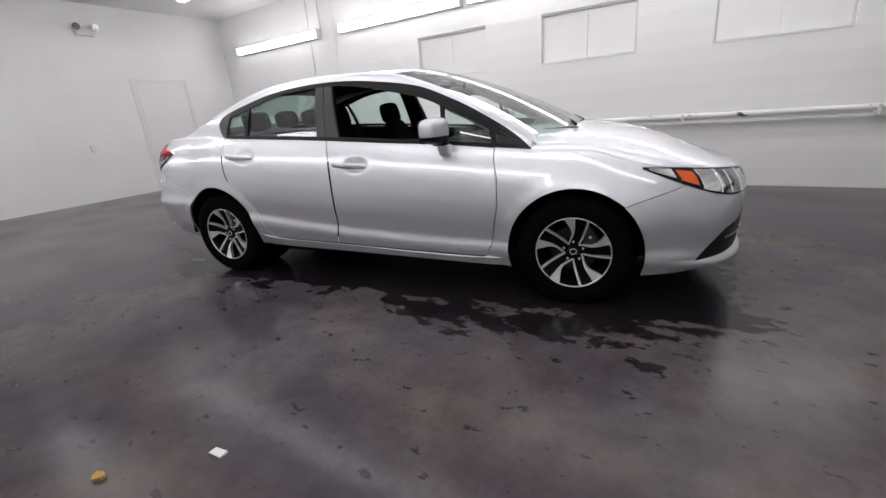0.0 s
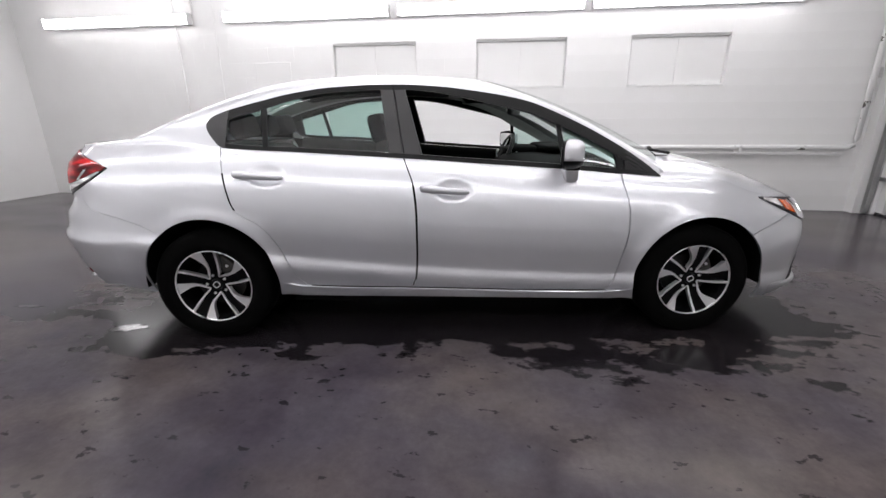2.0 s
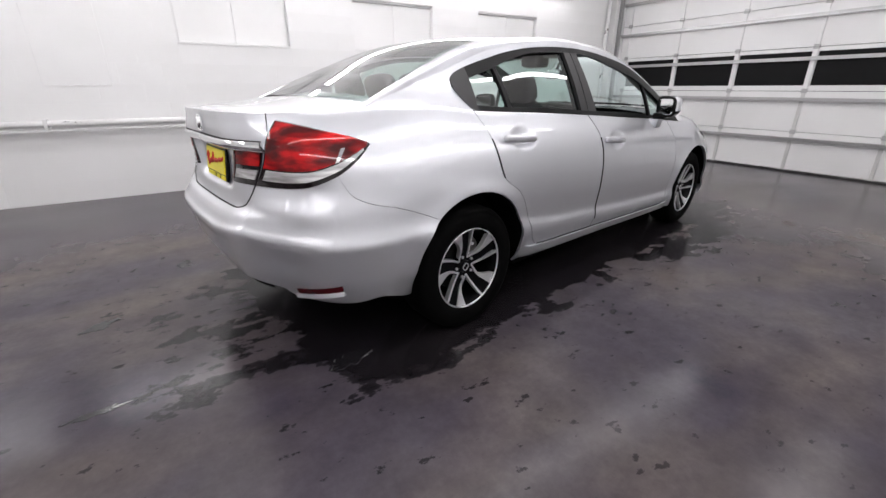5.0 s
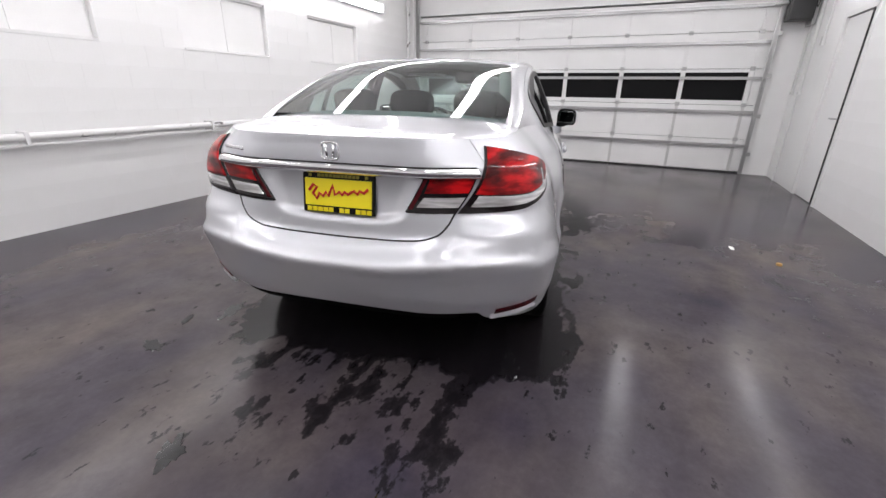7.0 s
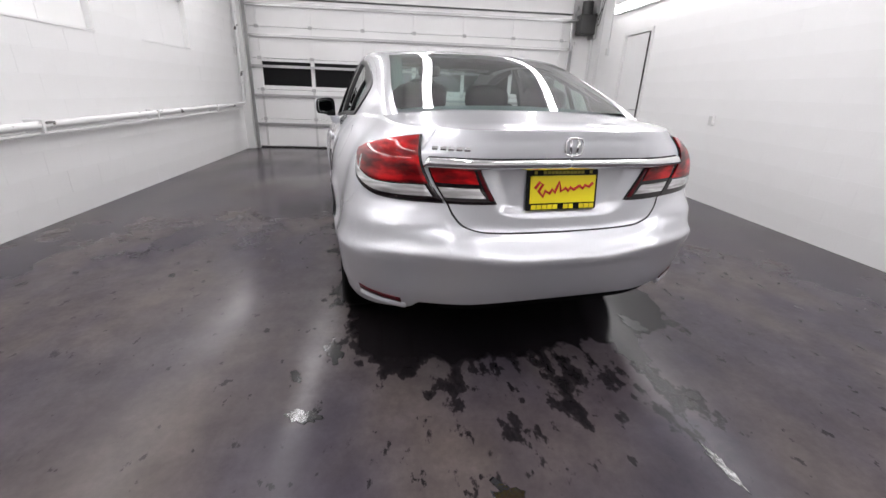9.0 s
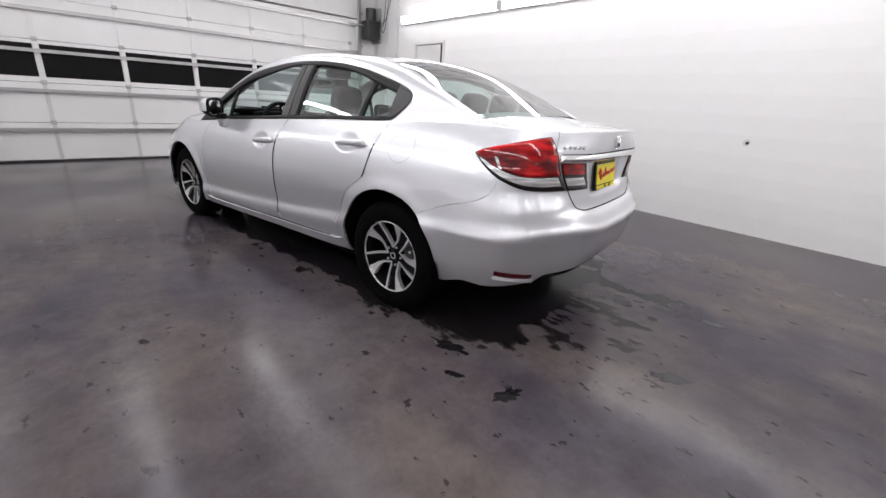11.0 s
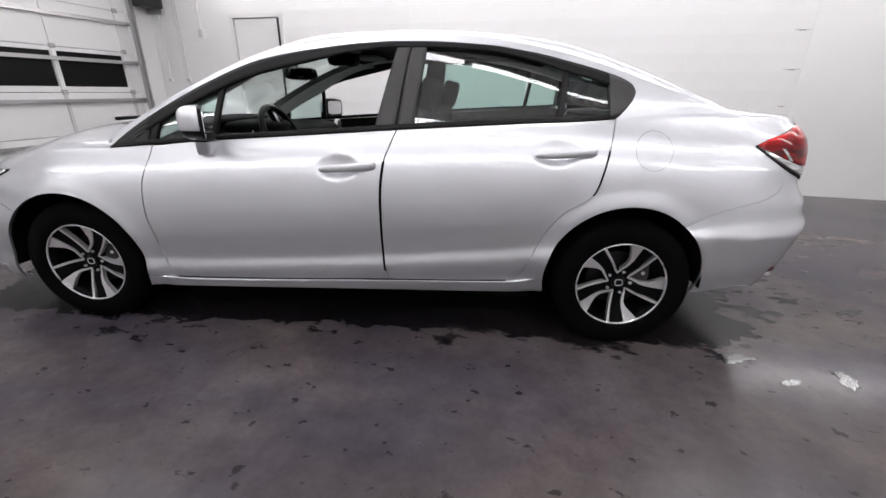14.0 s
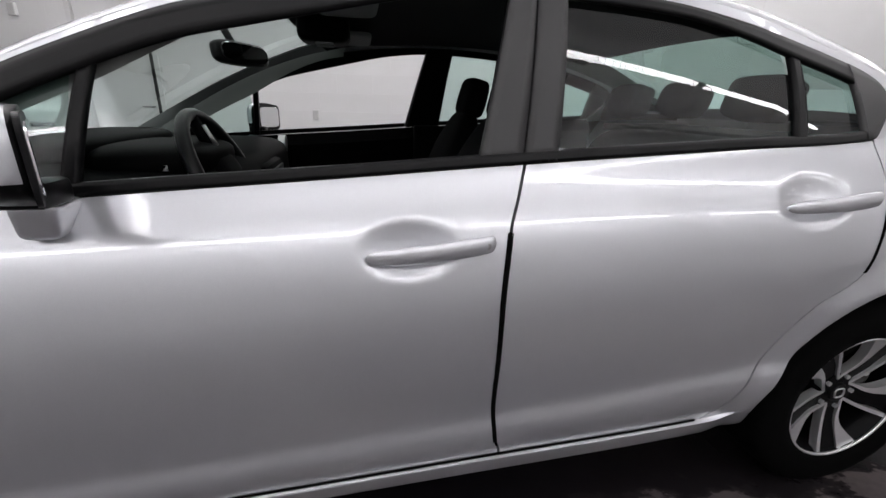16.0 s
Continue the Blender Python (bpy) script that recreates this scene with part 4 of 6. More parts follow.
for s in (1, -1):
    t = tagged(new("tail_lamp"), "")
    t.parent = car
    t["label"] = "red and clear wrap-round tail lamp"

    def on_side(bm):
        if s < 0:
            bmesh.ops.scale(bm, vec=(1, -1, 1), verts=bm.verts)
            bmesh.ops.reverse_faces(bm, faces=bm.faces)
        return bm

    def lens(name, p0, p1, lo, hi, mat, out, label="", nu=30, nv=14):
        return part(name, on_side(skin(p0, p1, lo, hi, nu, nv, out)), mat, t, label)

    for name, edges, shares, mat, out, label in (
        ("outer_housing", (OUT_LO, OUT_HI), (0.001, 1.0, 0.0, 1.0), M_LAMPBLACK, 0.006, "gloss black rim"),
        ("outer_red_lens", (OUT_LO, OUT_HI), (0.022, 0.975, 0.31, 0.985), M_RED, 0.010, "bright red lens"),
        ("outer_clear_lens", (OUT_LO, OUT_HI), (0.05, 0.93, 0.11, 0.285), M_WHITELENS, 0.009, "clear lower lens"),
        ("lens_edge", (OUT_LO, OUT_HI), (lambda f: 0.56 + 0.25 * f, lambda f: 0.60 + 0.25 * f, 0.31, 0.62), M_WHITELENS, 0.0108, "pale edge of the clear lens"),
        ("inner_housing", (IN_LO, IN_HI), (0.0, 0.999, 0.0, 1.0), M_LAMPBLACK, 0.006, "gloss black rim"),
        ("inner_end", (IN_LO, IN_HI), (0.025, lambda f: 0.115 - 0.03 * f, 0.10, 0.97), M_DARKRED, 0.0085, "dark red inner end"),
        ("inner_red_lens", (IN_LO, IN_HI), (lambda f: 0.19 - 0.05 * f, 0.965, 0.56, 0.965), M_RED, 0.0095, "bright red lens"),
        ("inner_clear_lens", (IN_LO, IN_HI), (lambda f: 0.15 + 0.12 * f, 0.96, 0.17, 0.44), M_WHITELENS, 0.009, "clear reversing lens"),
    ):
        part(name, on_side(lamp_shell(*edges, *shares, out)), mat, t, label)
    # low reflector
    q0, q1 = p_at_y(0.635, 0.37), p_at_y(0.79, 0.40)
    rlo = curve((q0, 0.366), (q1, 0.392))
    lens("low_reflector", q0, q1, rlo, lambda p: rlo(p) + 0.028, M_DARKRED, 0.004, "dark red bumper reflector", 12, 4)
    lens("reflector_lip", q0 - 0.012, q1, lambda p: rlo(max(p, q0)) - 0.016, lambda p: rlo(max(p, q0)) - 0.002, M_PAINT, lambda f, u: 0.012 * (1 - f) + 0.001, "painted lip under the reflector", 14, 5)

for s in (1, -1):
    bm = skin(0.0, PB, lambda p: 0.925, lambda p: 0.958, 40, 8, lambda f, u: 0.004 + 0.014 * math.sin(math.pi * (0.12 + 0.76 * f)))
    bm2 = skin(0.0, PB, lambda p: 0.958, lambda p: 0.963, 40, 2, 0.002)
    if s < 0:
        for b_ in (bm, bm2):
            bmesh.ops.scale(b_, vec=(1, -1, 1), verts=b_.verts)
            bmesh.ops.reverse_faces(b_, faces=b_.faces)
    part("chrome_strip", bm, M_CHROME, trunk, "chrome strip over the plate")
    part("strip_gap", bm2, M_GAPSHADE, trunk)
# the gap round the lid's lower edge
pe = p_at_y(0.476, 0.79)
pts = []
for i in range(81):
    p = pe * (1 - i / 80)
    z = edge_z(p, 1)
    pts.append(body(p, z) + normal_at(max(p, 0.003), z) * -0.0015)
pts += [Vector((v.x, -v.y, v.z)) for v in pts[-2::-1]]
part("lid_gap", tube(bmesh.new(), pts, 0.0042, 8), M_GAPSHADE, trunk)
# dark lower valance
bm = bmesh.new()
_v = [[body(p, z) + Vector((0.012 + 0.25 * max(0.36 - z, 0), 0, 0)) for z in (0.345, 0.36, 0.38, 0.42)] for p in (p_at_y(0.50, 0.38) * k / 24 for k in range(25))]
grid(bm, _v)
grid(bm, flipped(_v))
bmesh.ops.remove_doubles(bm, verts=bm.verts, dist=0.0005)
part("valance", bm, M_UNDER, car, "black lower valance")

# plate: yellow dealer card in a black frame, its words as plain strokes
pl = new("plate_frame", mesh_of("plate_frame", boxed(-0.012, 0.0, -0.156, 0.156, -0.08, 0.08, 0.004), M_TRIM))
pl.parent = trunk
pl.matrix_basis = pose(body(0, 0.834).x - 0.004, 0, 0.834, 0, 7, 0)
pl["label"] = "black plate frame round a yellow card"
part("card", boxed(-0.0165, -0.012, -0.143, 0.143, -0.052, 0.055), M_YELLOW, pl, "bright yellow card", smooth=False)
for k in range(11):
    y = 0.088 - k * 0.0165
    part("letter_bar", boxed(-0.0155, -0.012, y - 0.0125, y, 0.061, 0.0725), M_DULLYELLOW, pl, smooth=False)
for y in (0.115, -0.127):
    part("letter_bar", boxed(-0.0155, -0.012, y, y + 0.012, 0.061, 0.0725), M_DULLYELLOW, pl, smooth=False)
for k in range(12):
    y = 0.135 - k * 0.0235
    if k in (5, 8):
        continue
    part("letter_bar", boxed(-0.0158, -0.012, y - 0.019, y, -0.076, -0.058), M_YELLOW, pl, smooth=False)
stroke = [(0.125, 0.012), (0.105, 0.035), (0.09, 0.025), (0.108, 0.0), (0.09, -0.022), (0.08, 0.0), (0.062, -0.012), (0.05, 0.004), (0.04, -0.012), (0.02, 0.03), (0.012, -0.008), (-0.008, 0.004), (-0.02, -0.008), (-0.03, 0.004), (-0.045, -0.006), (-0.058, 0.002), (-0.07, 0.008), (-0.085, -0.004), (-0.095, 0.008), (-0.112, 0.0), (-0.13, 0.014)]
part("red_stroke", tube(bmesh.new(), [(-0.0168, y, z + 0.002 - (y - 0.0) * 0.06) for y, z in stroke], 0.0062, 6), M_REDINK, pl, "red brush-like lettering strokes")

# badges as plain shapes
BX = body(0, 1.01).x - 0.006
bm = bmesh.new()
tube(bm, [(BX, 0.035 * math.copysign(abs(math.cos(a)) ** 0.5, math.cos(a)), 1.005 + 0.032 * math.copysign(abs(math.sin(a)) ** 0.5, math.sin(a))) for a in (2 * math.pi * k / 32 for k in range(32))], 0.004, 8, True)
tube(bm, [(BX - 0.001, 0.017, 1.03), (BX - 0.001, 0.012, 0.98)], 0.006, 8)
tube(bm, [(BX - 0.001, -0.017, 1.03), (BX - 0.001, -0.012, 0.98)], 0.006, 8)
part("badge", bm, M_CHROME, trunk, "chrome maker's badge")
for k in range(5):
    y = 0.518 - k * 0.027
    part("badge_bar", boxed(-0.003, 0.003, -0.011, 0.011, -0.0075, 0.0075, 0.002), M_CHROME, trunk).matrix_basis = Matrix.Translation((body(p_at_y(y, 0.992), 0.992).x - 0.002, y, 0.992)) @ pose(0, 0, 0, 0, 0, -16)

# door handles, mirrors
def handle(x0, x1, z0, z1):
    """A bowed pull handle, pointed at its front end and blunt at its rear end."""

    def make():
        bm = bmesh.new()
        n, seg = 28, 14
        tall = curve((0, 0.003), (0.04, 0.0095), (0.15, 0.013), (0.5, 0.0155), (0.8, 0.0165), (0.95, 0.0155), (0.985, 0.012), (1, 0.004))
        deep = curve((0, 0.003), (0.06, 0.008), (0.5, 0.0105), (0.95, 0.010), (1, 0.004))
        rings = []
        for i in range(n + 1):
            f = 0.5 - 0.5 * math.cos(math.pi * i / n)
            x, z = x0 + (x1 - x0) * f, z0 + (z1 - z0) * f
            y = max_y(x) - upper_in(belt_z(x) - z) + 0.004 + 0.015 * math.sin(math.pi * min(max(f, 0), 1)) ** 0.7
            rings.append([bm.verts.new((x, y + deep(f) * math.cos(2 * math.pi * k / seg), z + 1.15 * tall(f) * math.copysign(abs(math.sin(2 * math.pi * k / seg)) ** 0.8, math.sin(2 * math.pi * k / seg)))) for k in range(seg)])
        for A, B in zip(rings, rings[1:]):
            for k in range(seg):
                bm.faces.new((A[k], B[k], B[(k + 1) % seg], A[(k + 1) % seg]))
        bm.faces.new(rings[0])
        bm.faces.new(rings[-1][::-1])
        bmesh.ops.recalc_face_normals(bm, faces=bm.faces)
        return bm

    return make


for hs, d in ((handle(0.060, -0.198, 0.824, 0.846), front_doors), (handle(-0.888, -1.143, 0.904, 0.924), rear_doors)):
    for s, door in ((1, d[0]), (-1, d[1])):
        bm = hs()
        if s < 0:
            bmesh.ops.scale(bm, vec=(1, -1, 1), verts=bm.verts)
        part("door_handle", bm, M_PAINT, door)


_ly = max_y(-0.175) - upper_in(belt_z(-0.175) - 0.8445) + 0.004
part("key_lock", cyl(bmesh.new(), (-0.178, _ly, 0.8445), (-0.178, _ly + 0.0155, 0.8445), 0.0065, seg=16), M_STEEL, front_doors[0], "small round key lock")
part("lock_seam", tube(bmesh.new(), [(-0.150, _ly + 0.0032 + 0.0115 * math.cos(a), 0.842 + 0.0168 * math.sin(a)) for a in (math.pi * (k / 12 - 0.5) for k in range(13))], 0.0011, 6), M_GAPSHADE, front_doors[0])


def rounded_plate(x0, x1, hy, hz, power=0.35):
    bm = bmesh.new()
    rings = []
    for x, k in ((x0, 0.97), (x0 + 0.001, 1.0), (x1, 1.0)):
        rings.append([bm.verts.new((x, k * hy * math.copysign(abs(math.cos(a)) ** power, math.cos(a)), k * hz * math.copysign(abs(math.sin(a)) ** power, math.sin(a)))) for a in (2 * math.pi * i / 48 for i in range(48))])
    for A, B in zip(rings, rings[1:]):
        for i in range(48):
            bm.faces.new((A[i], B[i], B[(i + 1) % 48], A[(i + 1) % 48]))
    bm.faces.new(rings[0])
    bm.faces.new(rings[-1][::-1])
    bmesh.ops.recalc_face_normals(bm, faces=bm.faces)
    return bm


def mirror(s):
    m = new("door_mirror")
    m.parent = front_doors[0 if s > 0 else 1]
    m["label"] = "silver door mirror on a painted foot"
    def shell(scale):
        bm = bmesh.new()
        bmesh.ops.create_uvsphere(bm, u_segments=48, v_segments=32, radius=1.0)
        for v in bm.verts:
            x, y, z = (math.copysign(abs(c) ** 0.58, c) * scale for c in v.co)
            x = max(x, -0.45 - 0.62 * y)
            tap = 1 - 0.16 * y
            v.co = Vector((0.566 + 0.060 * x - 0.016 * y, s * (0.880 + 0.090 * y), 1.016 + 0.074 * z * tap + 0.008 * y))
        return bm

    part("housing", shell(0.985), M_TRIM, m, "black mirror housing")
    bm = shell(1.0)
    for co, no in (((0, 0, 0.990), (0, 0, -1)), ((0.552, s * 0.880, 1.0), (-0.861, -s * 0.509, 0))):
        bmesh.ops.bisect_plane(bm, geom=bm.verts[:] + bm.edges[:] + bm.faces[:], plane_co=co, plane_no=no, clear_outer=True)
    part("shell", bm, M_PAINT, m, "silver mirror cap")
    part("arm", boxed(0.545, 0.625, min(s * 0.79, s * 0.87), max(s * 0.79, s * 0.87), 0.932, 0.975, 0.010), M_TRIM, m, "black mirror arm")
    g = part("mirror_glass", rounded_plate(-0.006, 0.003, 0.071, 0.052), M_CHROME, m, smooth=False)
    g.matrix_basis = pose(0.5375, s * 0.880, 1.018, 0, 0, s * 30.6)
    g = part("mirror_rim", rounded_plate(-0.005, 0.003, 0.084, 0.066), M_TRIM, m, smooth=False)
    g.matrix_basis = pose(0.5405, s * 0.880, 1.016, 0, 0, s * 30.6)
    bm = bmesh.new()
    bmesh.ops.create_uvsphere(bm, u_segments=32, v_segments=18, radius=1.0)
    for v in bm.verts:
        x, y, z = (math.copysign(abs(q) ** 0.4, q) for q in v.co)
        f = (z + 1) / 2
        y0 = side_y(0.598, 0.87 + 0.066 * f, belt_z(0.598))
        v.co = Vector((0.590 + 0.008 * (1 - f) + (0.032 + 0.008 * f) * x, s * (y0 - 0.012 + (0.022 + 0.040 * f) * (y + 1) / 2 * 1.6), 0.87 + 0.066 * f))
    part("foot", bm, M_PAINT, m)


mirror(1)
mirror(-1)

# black strips over the door gaps, so that they show as thick dark lines
def shut_line(p, z0, z1, w):
    def make():
        return skin(p - w, p + w, lambda q: z0, lambda q: z1, 2, 30, 0.0018, 0.012)

    return make


both("shut_line_strip", shut_line(3.0, 0.35, 0.862, 0.0058), M_SHUTLINE, car, "black strip over the door gap")
both("shut_line_strip", shut_line(2.0, 0.742, 0.925, 0.0058), M_SHUTLINE, car, "black strip over the door gap")

# the dark gap between the doors and the sill
def sill_gap():
    pts = []
    for i in range(61):
        x = -0.80 + 1.63 * i / 60
        z = seam_z(x) + 0.0015
        pts.append((x, side_y(x, z + 0.006, belt_z(x)) - 0.001, z))
    return tube(bmesh.new(), pts, 0.0035, 6)


both("sill_gap", sill_gap, M_SHUTLINE, car)

# filler flap on the left quarter
bm = bmesh.new()
n = 40
fx, fz, fr = -1.387, 0.927, 0.079


def flap_point(r, a, out):
    x, z = fx + r * math.cos(a), fz + r * math.sin(a)
    return Vector((x, side_y(x, z, belt_z(x)) + out, z))


P = [[flap_point(fr * r, 2 * math.pi * k / n, o) for k in range(n + 1)] for r, o in ((0.02, 0.0006), (0.3, 0.0006), (0.6, 0.0006), (0.8, 0.0006), (0.99, 0.0006))]
grid(bm, P)
flap = part("filler_flap", bm, M_PAINT, car)
bm = bmesh.new()
grid(bm, [[flap_point(fr * r, 2 * math.pi * k / n, 0.0004) for k in range(n + 1)] for r in (0.985, 1.008)])
part("flap_gap", bm, M_GAPSHADE, flap)

def soft_block(bm, cx, cy, cz, sx, sy, sz, power=0.45, m=None):
    r = bmesh.ops.create_uvsphere(bm, u_segments=24, v_segments=16, radius=1.0)
    for v in r["verts"]:
        x, y, z = (math.copysign(abs(c) ** power, c) for c in v.co)
        v.co = Vector((x * sx, y * sy, z * sz))
        if m is not None:
            v.co = m @ v.co
        v.co += Vector((cx, cy, cz))
    return bm


def band(lo, hi, a, b):
    return (lambda p: lo(p) + (hi(p) - lo(p)) * a), (lambda p: lo(p) + (hi(p) - lo(p)) * b)


# head lamps and front openings
HA, HB = p_at_x(1.665, 0.77), 5.73
h_hi = curve((HA, 0.772), (5.30, 0.760), (5.46, 0.738), (HB, 0.702))
h_lo = curve((HA, 0.764), (5.30, 0.678), (5.41, 0.628), (5.55, 0.594), (HB, 0.585))
for s in (1, -1):
    t = new("head_lamp")
    t.parent = car
    t["label"] = "clear head lamp with an amber side lens"

    def lens(name, p0, p1, lo, hi, mat, out, label="", nu=24, nv=8):
        bm = skin(p0, p1, lo, hi, nu, nv, out)
        if s < 0:
            bmesh.ops.scale(bm, vec=(1, -1, 1), verts=bm.verts)
            bmesh.ops.reverse_faces(bm, faces=bm.faces)
        return part(name, bm, mat, t, label)

    lens("housing", HA, HB, h_lo, h_hi, M_TRIM, 0.004)
    w = HB - HA
    for nm, a, b, f0, f1, mt, out, lab in (
        ("side_reflector", 0.05, 0.225, 0.24, 0.88, M_WHITELENS, 0.007, "clear side reflector"),
        ("amber_lens", 0.262, 0.375, 0.16, 0.80, M_AMBER, 0.008, "amber side lens"),
        ("low_reflector", 0.41, 0.56, 0.07, 0.93, M_REFLECTOR, 0.006, "bright low-beam reflector"),
        ("reflector_step", 0.56, 0.585, 0.07, 0.93, M_CHROME, 0.010, ""),
        ("high_reflector", 0.585, 0.80, 0.07, 0.93, M_LAMPGREY, 0.006, "smoked inner reflector"),
        ("reflector_rib", 0.66, 0.675, 0.10, 0.90, M_CHROME, 0.009, ""),
        ("inner_edge", 0.815, 0.845, 0.06, 0.94, M_CHROME, 0.008, ""),
        ("inner_lens", 0.86, 0.97, 0.10, 0.90, M_REFLECTOR, 0.006, ""),
    ):
        lens(nm, HA + a * w, HA + b * w, *band(h_lo, h_hi, f0, f1), mt, out, lab)
    g0, g1 = 5.37, 5.74
    glo = curve((g0, 0.278), (g1, 0.285))
    ghi = curve((g0, 0.282), (g0 + 0.08, 0.365), (g0 + 0.17, 0.43), (g1, 0.46))
    lens("fog_recess", g0, g1, glo, ghi, M_TRIM, 0.003, "black fog lamp recess", 20, 8)
    lens("fog_bar", g0 + 0.16, g1, lambda p: 0.365, lambda p: 0.377, M_CHROME, 0.008, "bright bar across the recess", 12, 3)
for s in (1, -1):
    for nm, lo_, hi_, mt in (("grille", 0.60, 0.68, M_TRIM), ("lower_intake", 0.29, 0.46, M_TRIM)):
        bm = skin(5.74, 6.0, lambda p: lo_, lambda p: hi_, 16, 4, 0.004)
        if s < 0:
            bmesh.ops.scale(bm, vec=(1, -1, 1), verts=bm.verts)
        part(nm, bm, mt, car)
    bm = skin(5.22, 5.98, lambda p: 0.228, lambda p: 0.282, 40, 8, lambda f, u: 0.001 + 0.034 * math.sin(math.pi * f) ** 0.8 * ease(0.0, 0.5, u))
    if s < 0:
        bmesh.ops.scale(bm, vec=(1, -1, 1), verts=bm.verts)
    part("front_lip", bm, M_PAINT, car)

# cowl and wipers
bm = bmesh.new()
box(bm, 1.10, 1.32, -0.42, 0.42, 0.93, 0.972, 0.01)
part("cowl", bm, M_PLASTIC, car, "black cowl below the windscreen")
for y0, y1 in ((-0.45, 0.15), (0.1, 0.58)):
    part("wiper", tube(bmesh.new(), [(1.30, y0, 0.988), (1.24, (y0 + y1) / 2, 1.002), (1.19, y1, 1.008)], 0.009, 8), M_TRIM, car)

# ---- cabin ----
for y, dx in ((0.36, 0.06), (-0.36, 0.0)):
    st = new("front_seat")
    st.parent = car
    st["label"] = "dark cloth front seat with a headrest"
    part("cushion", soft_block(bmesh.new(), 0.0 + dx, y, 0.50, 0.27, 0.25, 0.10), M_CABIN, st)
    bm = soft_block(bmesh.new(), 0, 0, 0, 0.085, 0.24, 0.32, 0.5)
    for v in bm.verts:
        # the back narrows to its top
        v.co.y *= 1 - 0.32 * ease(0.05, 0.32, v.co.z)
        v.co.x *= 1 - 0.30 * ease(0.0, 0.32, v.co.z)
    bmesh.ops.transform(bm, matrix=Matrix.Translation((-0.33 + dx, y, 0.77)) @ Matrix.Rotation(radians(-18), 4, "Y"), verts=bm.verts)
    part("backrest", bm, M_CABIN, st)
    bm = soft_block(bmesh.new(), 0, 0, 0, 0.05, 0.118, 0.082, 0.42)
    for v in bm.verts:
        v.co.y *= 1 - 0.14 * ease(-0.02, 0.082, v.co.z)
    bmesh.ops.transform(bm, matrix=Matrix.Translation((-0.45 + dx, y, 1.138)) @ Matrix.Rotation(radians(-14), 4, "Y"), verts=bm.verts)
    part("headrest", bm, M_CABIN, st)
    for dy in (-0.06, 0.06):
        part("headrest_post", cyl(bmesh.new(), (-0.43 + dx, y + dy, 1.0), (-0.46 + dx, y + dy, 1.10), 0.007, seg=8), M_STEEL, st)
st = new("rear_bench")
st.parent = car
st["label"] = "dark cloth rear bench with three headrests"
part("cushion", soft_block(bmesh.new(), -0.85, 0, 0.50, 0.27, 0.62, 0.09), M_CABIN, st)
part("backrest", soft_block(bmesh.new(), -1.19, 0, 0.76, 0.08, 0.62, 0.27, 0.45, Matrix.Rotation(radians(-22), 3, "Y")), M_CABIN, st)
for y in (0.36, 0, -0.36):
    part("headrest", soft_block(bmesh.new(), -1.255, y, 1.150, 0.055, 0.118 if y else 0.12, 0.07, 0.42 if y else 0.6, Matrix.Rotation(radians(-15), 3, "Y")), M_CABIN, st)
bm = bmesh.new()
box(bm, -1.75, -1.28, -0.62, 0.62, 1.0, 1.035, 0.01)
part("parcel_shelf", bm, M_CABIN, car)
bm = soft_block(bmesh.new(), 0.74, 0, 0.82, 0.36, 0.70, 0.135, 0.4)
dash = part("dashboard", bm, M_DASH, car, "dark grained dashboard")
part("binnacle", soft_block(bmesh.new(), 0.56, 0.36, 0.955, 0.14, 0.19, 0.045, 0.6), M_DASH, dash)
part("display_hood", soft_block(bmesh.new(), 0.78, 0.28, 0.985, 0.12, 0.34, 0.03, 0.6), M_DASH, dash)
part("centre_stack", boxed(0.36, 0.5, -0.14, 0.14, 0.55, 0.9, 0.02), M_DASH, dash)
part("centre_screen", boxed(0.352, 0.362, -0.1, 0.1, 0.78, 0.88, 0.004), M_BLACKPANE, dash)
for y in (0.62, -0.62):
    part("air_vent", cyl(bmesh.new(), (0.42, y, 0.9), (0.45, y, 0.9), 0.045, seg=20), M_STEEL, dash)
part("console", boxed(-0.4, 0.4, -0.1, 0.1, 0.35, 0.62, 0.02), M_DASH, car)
for k in (1, -1):
    # bright strip and pull on the door cards
    yc = k * (side_y(0.1, 0.84, belt_z(0.1)) - 0.105)
    part("door_strip", tube(bmesh.new(), [(0.34 - 0.47 * f, yc - k * 0.006 * math.sin(math.pi * f), 0.832 + 0.026 * f) for f in (j / 8 for j in range(9))], 0.007, 6), M_STEEL, car, "bright strip on the door card")
    part("door_pull", tube(bmesh.new(), [(0.455, yc, 0.80), (0.44, yc - k * 0.02, 0.822), (0.40, yc - k * 0.022, 0.826), (0.385, yc, 0.805)], 0.009, 8), M_STEEL, car, "bright inner door handle")
    part("sun_visor", soft_block(bmesh.new(), 0.085, k * 0.335, 1.352, 0.085, 0.165, 0.010, 0.35), M_LINING, car, "grey folded sun visor")
part("roof_console", soft_block(bmesh.new(), 0.165, 0, 1.335, 0.085, 0.085, 0.048, 0.45), M_DASH, car, "black roof console")
for y in (0.035, -0.035):
    part("reading_lamp", soft_block(bmesh.new(), 0.165, y, 1.289, 0.03, 0.022, 0.005, 0.4), M_LINING, car)
part("binnacle_rim", tube(bmesh.new(), [(0.50, 0.36 + 0.185 * math.cos(a), 0.945 + 0.045 * math.sin(a)) for a in (math.pi * j / 16 for j in range(17))], 0.007, 6), M_LINING, dash)
w = new("steering_wheel")
w.parent = car
w["label"] = "black three-spoke steering wheel"
w.matrix_basis = pose(0.42, 0.36, 0.895, 0, -66, 0)
